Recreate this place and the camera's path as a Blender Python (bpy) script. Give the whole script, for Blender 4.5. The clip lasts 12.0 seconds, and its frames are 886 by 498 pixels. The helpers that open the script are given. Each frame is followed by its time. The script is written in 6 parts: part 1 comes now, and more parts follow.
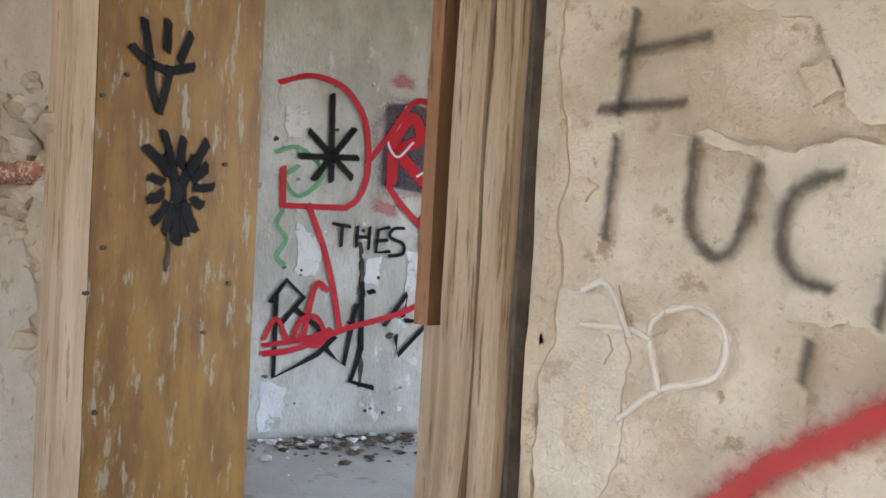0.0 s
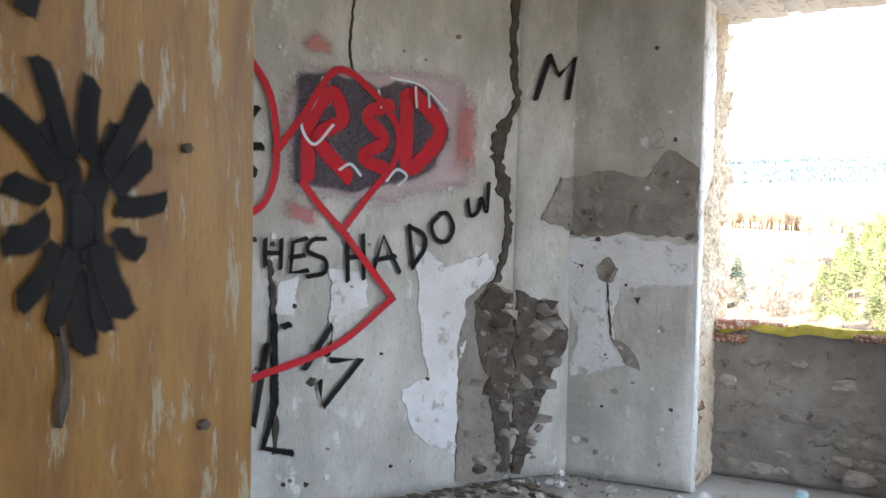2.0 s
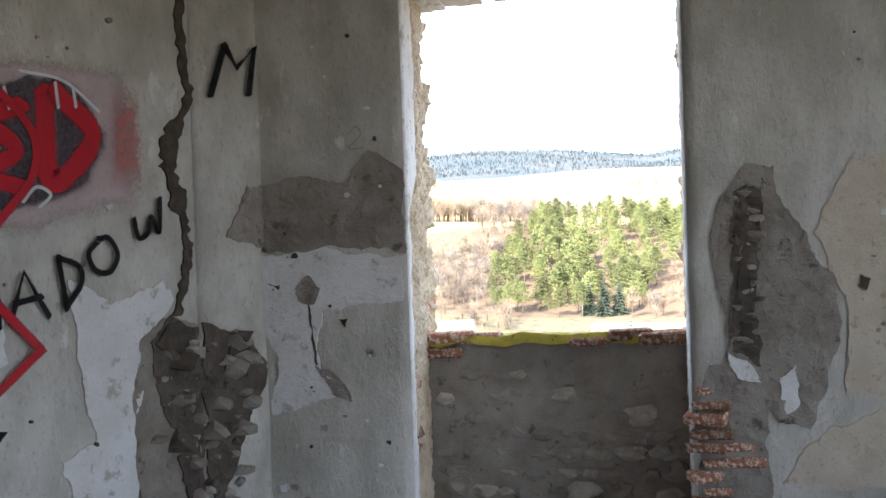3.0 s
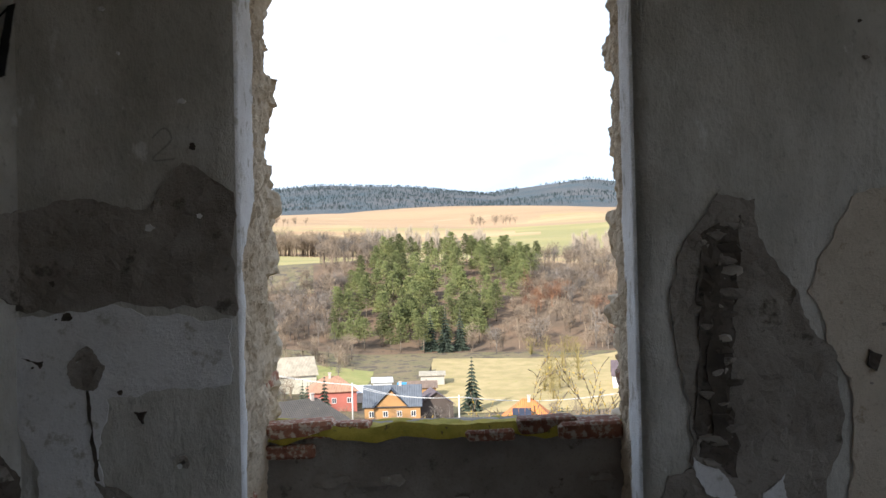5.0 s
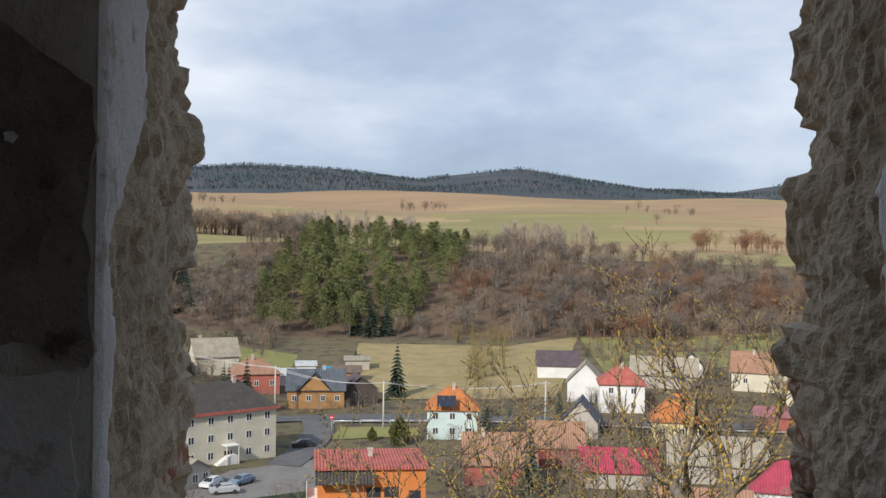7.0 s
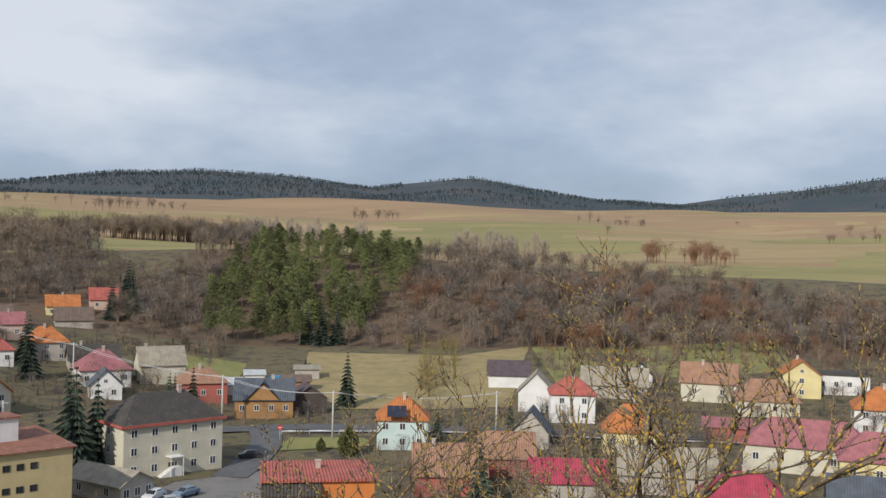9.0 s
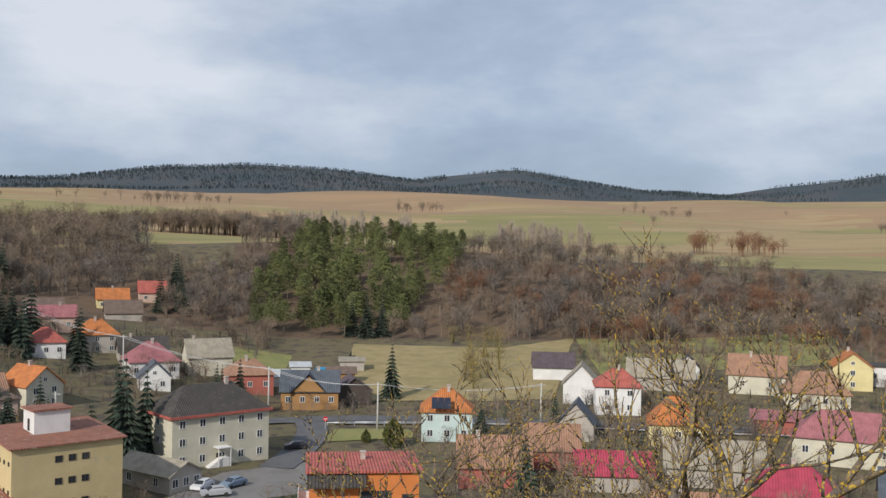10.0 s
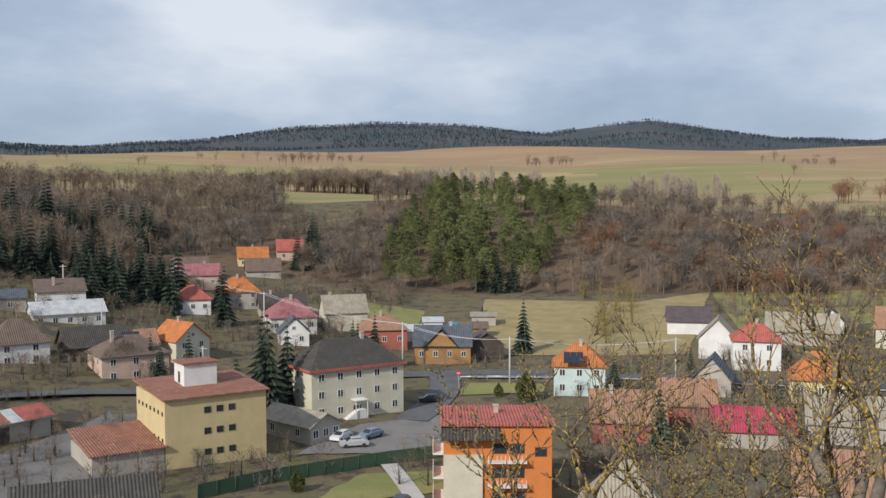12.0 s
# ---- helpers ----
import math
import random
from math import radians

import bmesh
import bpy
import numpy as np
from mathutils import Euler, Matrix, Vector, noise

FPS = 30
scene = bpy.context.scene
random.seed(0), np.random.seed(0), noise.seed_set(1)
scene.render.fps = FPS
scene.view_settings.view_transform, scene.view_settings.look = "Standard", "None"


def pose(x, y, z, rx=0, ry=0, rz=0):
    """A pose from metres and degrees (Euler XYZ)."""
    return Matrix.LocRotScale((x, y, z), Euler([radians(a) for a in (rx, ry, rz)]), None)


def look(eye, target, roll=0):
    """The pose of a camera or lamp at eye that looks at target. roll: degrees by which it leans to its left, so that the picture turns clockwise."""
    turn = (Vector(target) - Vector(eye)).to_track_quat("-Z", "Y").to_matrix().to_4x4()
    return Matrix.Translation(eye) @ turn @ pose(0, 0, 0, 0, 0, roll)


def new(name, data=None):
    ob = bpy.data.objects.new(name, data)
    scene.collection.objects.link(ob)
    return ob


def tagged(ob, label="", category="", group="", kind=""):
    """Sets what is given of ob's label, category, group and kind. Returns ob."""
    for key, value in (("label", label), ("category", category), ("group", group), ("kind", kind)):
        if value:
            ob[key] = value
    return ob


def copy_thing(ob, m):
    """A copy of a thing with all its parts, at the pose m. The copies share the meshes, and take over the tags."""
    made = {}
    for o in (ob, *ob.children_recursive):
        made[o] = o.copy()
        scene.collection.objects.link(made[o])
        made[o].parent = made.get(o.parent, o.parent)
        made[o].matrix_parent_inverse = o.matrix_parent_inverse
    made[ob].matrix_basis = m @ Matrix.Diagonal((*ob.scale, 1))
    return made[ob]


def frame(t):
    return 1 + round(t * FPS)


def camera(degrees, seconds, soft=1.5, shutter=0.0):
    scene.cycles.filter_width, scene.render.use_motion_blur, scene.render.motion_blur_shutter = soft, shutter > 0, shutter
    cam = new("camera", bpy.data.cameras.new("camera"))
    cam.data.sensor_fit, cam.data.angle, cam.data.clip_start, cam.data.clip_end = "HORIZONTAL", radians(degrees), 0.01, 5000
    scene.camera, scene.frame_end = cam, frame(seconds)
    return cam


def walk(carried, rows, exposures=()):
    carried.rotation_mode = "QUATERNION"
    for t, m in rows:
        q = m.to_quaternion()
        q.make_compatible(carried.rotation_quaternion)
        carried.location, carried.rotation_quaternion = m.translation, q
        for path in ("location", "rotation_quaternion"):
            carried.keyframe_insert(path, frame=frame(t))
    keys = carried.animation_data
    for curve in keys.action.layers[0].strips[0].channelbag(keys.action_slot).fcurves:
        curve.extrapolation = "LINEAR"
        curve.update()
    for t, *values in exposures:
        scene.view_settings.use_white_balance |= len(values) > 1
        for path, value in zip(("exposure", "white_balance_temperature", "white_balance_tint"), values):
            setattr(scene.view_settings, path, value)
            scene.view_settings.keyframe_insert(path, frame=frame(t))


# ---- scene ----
cam = camera(49.1, 12.0)
PATH = [
    (0, (1.768, -5.99, 1.279), (0.53, -4.419, 1.248), 3.5),
    (0.5, (1.405, -5.802, 1.281), (0.083, -4.302, 1.229), 4.5),
    (1, (1.04, -5.63, 1.291), (-0.286, -4.134, 1.238), 5.1),
    (1.5, (0.708, -5.429, 1.323), (-0.433, -3.787, 1.276), 3.7),
    (2, (0.465, -5.145, 1.341), (-0.481, -3.383, 1.308), 1.5),
    (2.3, (0.339, -5.002, 1.33), (-0.377, -3.135, 1.312), 0.1),
    (2.5, (0.275, -4.816, 1.351), (-0.341, -2.914, 1.304), -0.5),
    (2.9, (0.198, -4.555, 1.391), (-0.177, -2.591, 1.356), -1.6),
    (3, (0.187, -4.484, 1.414), (-0.157, -2.514, 1.381), -2.0),
    (3.5, (0.178, -4.087, 1.472), (0.009, -2.094, 1.467), -1.8),
    (3.7, (0.193, -3.984, 1.486), (0.074, -1.988, 1.482), -1.5),
    (5.3, (-0.152, -2.858, 1.463), (-0.17, -0.859, 1.497), -1.3),
    (5.5, (-0.195, -2.672, 1.441), (-0.213, -0.673, 1.471), -1.3),
    (6, (-0.275, -2.267, 1.474), (-0.261, -0.268, 1.482), -0.3),
    (6.5, (-0.288, -1.812, 1.491), (-0.209, 0.187, 1.487), 0.1),
    (7, (-0.364, -1.411, 1.496), (-0.236, 0.585, 1.496), 0.8),
    (7.5, (-0.402, -0.93, 1.52), (-0.196, 1.059, 1.525), 0.1),
    (9.5, (-0.020, 0.120, 1.459), (0.203, 2.107, 1.48), 1.4),
    (10, (0.000, 0.150, 1.436), (0.135, 2.146, 1.438), 1.0),
    (10.5, (-0.020, 0.200, 1.442), (-0.292, 2.181, 1.427), -0.5),
    (11, (0.000, 0.220, 1.447), (-0.528, 2.148, 1.421), -0.7),
    (11.5, (0.030, 0.180, 1.425), (-0.424, 2.128, 1.386), -0.6),
    (12, (0.060, 0.120, 1.405), (-0.072, 2.114, 1.313), -0.1),
]
EXPOSURES = [(0, 4.2), (1.0, 4.4), (1.8, 4.02), (2.5, 3.85), (3.0, 3.05), (3.5, 2.35), (3.7, 2.1), (5.3, 1.3), (5.5, 1.15), (6.0, 0.72), (6.5, 0.4), (7.0, 0.22), (7.5, 0.06), (9.5, -0.04), (12.0, 0.05)]
walk(cam, [(t, look(e, g, r)) for t, e, g, r in PATH], EXPOSURES)

# ---- world and sun ----
world = bpy.data.worlds.new("overcast_sky")
scene.world = world
world.use_nodes = True
wn, wl = world.node_tree.nodes, world.node_tree.links
wn.clear()
SUN_EL, SUN_AZ = radians(32), radians(215)
sky = wn.new("ShaderNodeTexSky")
sky.sky_type, sky.sun_disc = "NISHITA", False
sky.sun_elevation, sky.sun_rotation = SUN_EL, SUN_AZ
tc = wn.new("ShaderNodeTexCoord")
mp = wn.new("ShaderNodeMapping")
mp.inputs["Scale"].default_value = (1.0, 1.0, 2.5)
wl.new(tc.outputs["Generated"], mp.inputs["Vector"])
cl = wn.new("ShaderNodeTexNoise")
cl.inputs["Scale"].default_value, cl.inputs["Detail"].default_value = 1.9, 8
cl.inputs["Roughness"].default_value = 0.56
wl.new(mp.outputs[0], cl.inputs["Vector"])
shade = wn.new("ShaderNodeValToRGB")
shade.color_ramp.elements[0].position, shade.color_ramp.elements[0].color = 0.34, (2.6, 3.45, 4.75, 1)
shade.color_ramp.elements[1].position, shade.color_ramp.elements[1].color = 0.68, (7.5, 7.95, 8.75, 1)
mid = shade.color_ramp.elements.new(0.5)
mid.color = (4.2, 5.05, 6.5, 1)
wl.new(cl.outputs["Fac"], shade.inputs["Fac"])
cover = wn.new("ShaderNodeMix")
cover.data_type = "RGBA"
cover.inputs[0].default_value = 0.88
wl.new(sky.outputs[0], cover.inputs[6])
wl.new(shade.outputs[0], cover.inputs[7])
bg = wn.new("ShaderNodeBackground")
bg.inputs["Strength"].default_value = 0.1
wl.new(cover.outputs[2], bg.inputs["Color"])
wo = wn.new("ShaderNodeOutputWorld")
wl.new(bg.outputs[0], wo.inputs["Surface"])
sun_data = bpy.data.lights.new("sun", "SUN")
sun_data.energy, sun_data.angle, sun_data.color = 3.5, radians(1.5), (1.0, 0.94, 0.85)
sun = new("sun", sun_data)
sun.matrix_world = look((0, 0, 60), (0 - math.sin(SUN_AZ) * 10, 0 - math.cos(SUN_AZ) * 10, 60 - math.tan(SUN_EL) * 10))


# ---- materials ----
def mat(name, a, b, size=1.0, rough=0.85, bump=0.3, c=None, fine=9.0, metal=0.0, stretch=(1, 1, 1), vary=0.0, spot=0.62):
    """A surface that wanders between the colours a and b, with a stain colour c, grain and relief; size is the patch width in metres."""
    m = bpy.data.materials.new(name)
    m.use_nodes = True
    n, l = m.node_tree.nodes, m.node_tree.links
    p = n["Principled BSDF"]
    p.inputs["Roughness"].default_value, p.inputs["Metallic"].default_value = rough, metal
    co = n.new("ShaderNodeTexCoord")
    ma = n.new("ShaderNodeMapping")
    ma.inputs["Scale"].default_value = stretch
    l.new(co.outputs["Object"], ma.inputs["Vector"])

    def noise_of(scale, detail, rg=0.6):
        t = n.new("ShaderNodeTexNoise")
        t.inputs["Scale"].default_value, t.inputs["Detail"].default_value, t.inputs["Roughness"].default_value = scale, detail, rg
        l.new(ma.outputs[0], t.inputs["Vector"])
        return t

    def mix(f, x, y):
        k = n.new("ShaderNodeMix")
        k.data_type = "RGBA"
        if isinstance(f, float):
            k.inputs[0].default_value = f
        else:
            l.new(f, k.inputs[0])
        for s, v in ((6, x), (7, y)):
            if isinstance(v, tuple):
                k.inputs[s].default_value = (*v, 1)
            else:
                l.new(v, k.inputs[s])
        return k.outputs[2]

    def step(src, lo, hi):
        r = n.new("ShaderNodeMapRange")
        r.interpolation_type = "SMOOTHSTEP"
        r.inputs[1].default_value, r.inputs[2].default_value = lo, hi
        l.new(src, r.inputs[0])
        return r.outputs[0]

    big = noise_of(1 / size, 4)
    small = noise_of(fine / size, 5, 0.7)
    col = mix(step(big.outputs["Fac"], 0.32, 0.68), a, b)
    if c:
        st = noise_of(2.3 / size, 6, 0.65)
        col = mix(step(st.outputs["Fac"], spot - 0.04, spot + 0.05), col, c)
    dark = tuple(v * 0.62 for v in a)
    col = mix(step(small.outputs["Fac"], 0.52, 0.85), col, dark)
    if vary:
        oi = n.new("ShaderNodeObjectInfo")
        hs = n.new("ShaderNodeHueSaturation")
        r = n.new("ShaderNodeMapRange")
        r.inputs[3].default_value, r.inputs[4].default_value = 1 - vary, 1 + vary
        l.new(oi.outputs["Random"], r.inputs[0])
        l.new(r.outputs[0], hs.inputs["Value"])
        l.new(col, hs.inputs["Color"])
        col = hs.outputs[0]
    l.new(col, p.inputs["Base Color"])
    bp = n.new("ShaderNodeBump")
    bp.inputs["Strength"].default_value, bp.inputs["Distance"].default_value = bump, size * 0.04
    l.new(small.outputs["Fac"], bp.inputs["Height"])
    l.new(bp.outputs[0], p.inputs["Normal"])
    return m


def paint(name, col, soft=0.35, hold=1.0):
    """Sprayed paint: it thins out towards the stroke's rims, which the UV's v gives."""
    m = mat(name, col, tuple(v * 0.85 + 0.01 for v in col), 0.15, 0.6, 0.1)
    n, l = m.node_tree.nodes, m.node_tree.links
    p = n["Principled BSDF"]
    p.inputs["Specular IOR Level"].default_value = 0.12
    uv = n.new("ShaderNodeUVMap")
    sp = n.new("ShaderNodeSeparateXYZ")
    l.new(uv.outputs[0], sp.inputs[0])
    co = n.new("ShaderNodeTexCoord")
    no = n.new("ShaderNodeTexNoise")
    no.inputs["Scale"].default_value, no.inputs["Detail"].default_value = 60, 4
    l.new(co.outputs["Object"], no.inputs["Vector"])
    ad = n.new("ShaderNodeMath")
    ad.operation = "MULTIPLY_ADD"
    l.new(no.outputs["Fac"], ad.inputs[0])
    ad.inputs[1].default_value = soft
    l.new(sp.outputs[1], ad.inputs[2])
    r = n.new("ShaderNodeMapRange")
    r.interpolation_type = "SMOOTHSTEP"
    r.inputs[1].default_value, r.inputs[2].default_value, r.inputs[4].default_value = soft * 0.55, soft * 1.75, hold
    l.new(ad.outputs[0], r.inputs[0])
    l.new(r.outputs[0], p.inputs["Alpha"])
    return m


M_WALL = mat("grey_plaster", (0.42, 0.41, 0.37), (0.63, 0.62, 0.585), 0.30, 0.92, 0.8, (0.69, 0.69, 0.67), 13, stretch=(1, 1, 0.6), spot=0.64)
M_WHITE = mat("white_limewash", (0.78, 0.79, 0.81), (0.68, 0.68, 0.68), 0.22, 0.9, 0.7, (0.46, 0.45, 0.42), 14, spot=0.59)
M_COAT = mat("rough_render_coat", (0.235, 0.21, 0.185), (0.36, 0.33, 0.295), 0.22, 0.97, 1.0, (0.13, 0.115, 0.098), 18)
M_MORTAR = mat("tan_lime_mortar", (0.58, 0.475, 0.345), (0.70, 0.60, 0.465), 0.2, 0.97, 1.0, (0.40, 0.31, 0.21), 24)
M_ANTE = mat("cream_old_plaster", (0.47, 0.385, 0.285), (0.65, 0.575, 0.475), 0.14, 0.9, 1.0, (0.38, 0.29, 0.195), 13)
M_ANTEW = mat("pale_plaster_skin", (0.55, 0.485, 0.395), (0.64, 0.575, 0.485), 0.16, 0.9, 0.8, (0.43, 0.35, 0.26), 14)
# rubble core, darkened to hold the shade deep inside the holes
M_CORESHADE = mat("shaded_rubble_core", (0.085, 0.072, 0.06), (0.13, 0.112, 0.095), 0.1, 1.0, 1.0, (0.04, 0.034, 0.028))
# near-black brown: painted shade in cavities and cracks, also knots and chips
M_SHADEMARK = mat("shade_and_dark_marks", (0.05, 0.042, 0.035), (0.10, 0.085, 0.07), 0.06, 1.0, 1.0)
M_STONE = mat("rubble_stone", (0.28, 0.25, 0.215), (0.42, 0.385, 0.34), 0.1, 0.95, 0.8, (0.45, 0.42, 0.38), vary=0.3)
M_BRICK = mat("red_brick", (0.22, 0.085, 0.055), (0.35, 0.165, 0.105), 0.06, 0.95, 1.0, (0.50, 0.43, 0.35), vary=0.4, spot=0.53)
M_MOSS = mat("moss", (0.29, 0.255, 0.035), (0.43, 0.34, 0.055), 0.06, 1.0, 1.0, (0.12, 0.09, 0.04), 6)
M_FLOOR = mat("dusty_concrete", (0.46, 0.45, 0.43), (0.56, 0.55, 0.54), 0.6, 0.95, 0.5, (0.33, 0.30, 0.26), 25)
M_SOIL = mat("dark_litter", (0.09, 0.07, 0.05), (0.16, 0.125, 0.09), 0.08, 1.0, 1.0, (0.3, 0.27, 0.23))
M_OCHRE = mat("ochre_painted_board", (0.16, 0.072, 0.009), (0.27, 0.14, 0.022), 0.22, 0.5, 0.4, (0.31, 0.27, 0.19), 12, stretch=(3, 3, 0.8), spot=0.6)
M_PALEWOOD = mat("bare_softwood", (0.50, 0.36, 0.235), (0.66, 0.52, 0.38), 0.2, 0.75, 0.6, (0.36, 0.23, 0.13), 12, stretch=(6, 6, 0.4), spot=0.6)
M_BROWNWOOD = mat("brown_stained_wood", (0.22, 0.11, 0.055), (0.30, 0.16, 0.085), 0.2, 0.65, 0.3, (0.12, 0.06, 0.03), 10, stretch=(5, 5, 0.4))
M_OLDWOOD = mat("weathered_wood", (0.42, 0.30, 0.19), (0.62, 0.495, 0.36), 0.2, 0.85, 1.0, (0.27, 0.17, 0.10), 12, stretch=(7, 7, 0.4), spot=0.58)
M_PLASTER_CEIL = mat("ceiling_plaster", (0.5, 0.48, 0.44), (0.6, 0.58, 0.54), 0.8)
M_BLACK = paint("black_spray", (0.003, 0.003, 0.004), 0.35, 0.99)
M_GREYP = paint("faded_black_spray", (0.04, 0.036, 0.032), 0.8, 0.75)
M_RED = paint("red_spray", (0.55, 0.02, 0.035), 0.3, 0.96)
M_PENCIL = paint("faint_pencil", (0.10, 0.095, 0.085), 0.9, 0.4)
M_DULLRED = paint("dull_red_spray", (0.42, 0.03, 0.04), 0.7, 0.9)
M_INK = paint("blue_black_spray", (0.02, 0.023, 0.042), 1.1, 0.8)
M_REDSOFT = paint("red_haze", (0.62, 0.22, 0.22), 1.1, 0.75)
M_PINK = paint("pale_pink_haze", (0.62, 0.5, 0.52), 0.9, 0.8)
M_GREEN = paint("green_spray", (0.10, 0.42, 0.17), 0.5, 0.75)
M_WSPRAY = paint("white_spray", (0.75, 0.78, 0.82), 0.4, 0.9)
M_CHALK = paint("white_scratch", (0.72, 0.68, 0.62), 0.8, 0.7)
M_CAN = mat("tin_can_paint", (0.35, 0.55, 0.62), (0.5, 0.68, 0.72), 0.05, 0.35, 0.05)

M_GROUND = mat("winter_grass_and_soil", (0.155, 0.12, 0.065), (0.12, 0.108, 0.05), 9, 1, 0.8, (0.075, 0.058, 0.043), 9, spot=0.54)
M_WOODFLOOR = mat("leaf_litter", (0.15, 0.095, 0.058), (0.10, 0.07, 0.045), 12, 1, 0.6, (0.07, 0.052, 0.034), 9)
M_FIELD = mat("dry_stubble_field", (0.40, 0.285, 0.15), (0.265, 0.225, 0.095), 120, 1, 0.3, (0.33, 0.205, 0.11), 26, stretch=(0.4, 1.8, 1), spot=0.53)
M_PASTURE = mat("olive_winter_pasture", (0.30, 0.255, 0.10), (0.225, 0.205, 0.08), 90, 1, 0.3, (0.34, 0.26, 0.12), 26, stretch=(0.5, 1.6, 1))
M_PLOUGH = mat("ploughed_brown_field", (0.36, 0.235, 0.13), (0.29, 0.195, 0.11), 120, 1, 0.3, (0.38, 0.275, 0.16), 24, stretch=(0.4, 1.8, 1))
# distance haze is mixed into the next two colours as a blue-grey tint
M_HILL = mat("far_hill_haze_tinted", (0.038, 0.056, 0.066), (0.075, 0.076, 0.08), 210, 1, 0.6, (0.04, 0.062, 0.075), 14, spot=0.56)
M_FARWOOD = mat("far_spruce_haze_tinted", (0.032, 0.052, 0.058), (0.05, 0.066, 0.07), 160, 1, 0.0, (0.085, 0.078, 0.078), 9)
M_MEADOW = mat("dry_meadow", (0.35, 0.27, 0.13), (0.255, 0.205, 0.09), 5, 1, 0.5, (0.27, 0.235, 0.085), 14)
M_LAWN = mat("green_lawn", (0.19, 0.20, 0.06), (0.26, 0.24, 0.085), 6, 1, 0.5, (0.2, 0.17, 0.07), 14)
M_ASPHALT = mat("asphalt", (0.10, 0.10, 0.105), (0.13, 0.13, 0.132), 5, 0.85, 0.3, (0.085, 0.085, 0.09), 20)
M_LOT = mat("worn_grey_yard", (0.17, 0.16, 0.15), (0.22, 0.205, 0.19), 6, 0.95, 0.4, (0.14, 0.12, 0.10), 14)
M_PATHC = mat("pale_path", (0.45, 0.43, 0.40), (0.5, 0.48, 0.45), 3)
M_BARK = mat("grey_brown_twigs", (0.085, 0.063, 0.046), (0.33, 0.255, 0.185), 7, 1, 0.0, (0.05, 0.038, 0.03), 4)
M_BARKG = mat("grey_twigs", (0.06, 0.052, 0.046), (0.25, 0.215, 0.185), 8, 1, 0.0, (0.045, 0.039, 0.034), 4)
M_BARKR = mat("russet_twigs", (0.27, 0.14, 0.08), (0.16, 0.09, 0.06), 6, 1, 0.0)
M_BARKL = mat("pale_poplar_twigs", (0.40, 0.33, 0.26), (0.33, 0.28, 0.22), 14, 1, 0.0)
M_TRUNK = mat("tree_bark", (0.13, 0.105, 0.08), (0.20, 0.165, 0.125), 0.4, 1, 0.8, (0.28, 0.26, 0.22))
M_LICHEN = mat("bark_with_yellow_lichen", (0.11, 0.088, 0.066), (0.19, 0.15, 0.11), 0.35, 1, 0.8, (0.52, 0.34, 0.035), 7, spot=0.55)
M_PINE = mat("pine_needles", (0.115, 0.135, 0.05), (0.175, 0.18, 0.065), 7, 1, 0.0, (0.06, 0.078, 0.032), vary=0.45)
M_SPRUCE = mat("spruce_needles", (0.035, 0.052, 0.036), (0.055, 0.075, 0.052), 2, 1, 0.0, vary=0.3)
M_BUSH = mat("olive_shrub_twigs", (0.24, 0.185, 0.075), (0.19, 0.16, 0.06), 3, 1, 0.0)
M_THUJA = mat("thuja_foliage", (0.085, 0.10, 0.025), (0.12, 0.125, 0.035), 1.5, 1, 0.0)


def wallmat(name, a, k=0.85, c=None):
    return mat(name, a, tuple(v * k for v in a), 3.0, 0.9, 0.2, c, 14)


W_CREAM = wallmat("cream_render", (0.62, 0.58, 0.46))
W_YELLOW = wallmat("ochre_yellow_render", (0.62, 0.50, 0.27), 0.88, (0.5, 0.42, 0.26))
W_WHITE = wallmat("white_render", (0.76, 0.75, 0.73))
W_PINK = wallmat("pink_render", (0.62, 0.45, 0.36))
W_REDW = wallmat("brick_red_render", (0.42, 0.13, 0.10))
W_ORANGE = wallmat("orange_render", (0.66, 0.22, 0.06))
W_BLUE = wallmat("pale_turquoise_render", (0.56, 0.68, 0.66))
W_GREY = wallmat("grey_render", (0.45, 0.41, 0.36))
W_WOOD = wallmat("honey_log_wall", (0.38, 0.21, 0.085))
W_DARKW = wallmat("dark_board_wall", (0.085, 0.065, 0.055))
W_LEMON = wallmat("lemon_render", (0.72, 0.62, 0.32))


def roofmat(name, a, c=None, rough=0.8, metal=0.0):
    m = mat(name, a, tuple(v * 0.72 for v in a), 1.6, rough, 0.6, c, 8, metal)
    n, l = m.node_tree.nodes, m.node_tree.links
    co, wv, bp = n.new("ShaderNodeTexCoord"), n.new("ShaderNodeTexWave"), n.new("ShaderNodeBump")
    wv.inputs["Scale"].default_value, wv.inputs["Distortion"].default_value = 0.8, 0.6
    l.new(co.outputs["Object"], wv.inputs["Vector"])
    bp.inputs["Strength"].default_value, bp.inputs["Distance"].default_value = 0.8, 0.12
    l.new(wv.outputs["Fac"], bp.inputs["Height"])
    old = n["Bump"]
    l.new(old.outputs[0], bp.inputs["Normal"])
    l.new(bp.outputs[0], n["Principled BSDF"].inputs["Normal"])
    return m


R_RED = roofmat("red_sheet_roof", (0.50, 0.13, 0.10), (0.42, 0.16, 0.12))
R_PINK = roofmat("faded_red_roof", (0.42, 0.16, 0.17), (0.36, 0.15, 0.15))
R_CRIMSON = roofmat("crimson_sheet_roof", (0.46, 0.06, 0.10))
R_ORANGE = roofmat("orange_tile_roof", (0.58, 0.20, 0.06), (0.45, 0.15, 0.06))
R_TERRA = roofmat("weathered_clay_tile_roof", (0.40, 0.22, 0.14), (0.30, 0.18, 0.12))
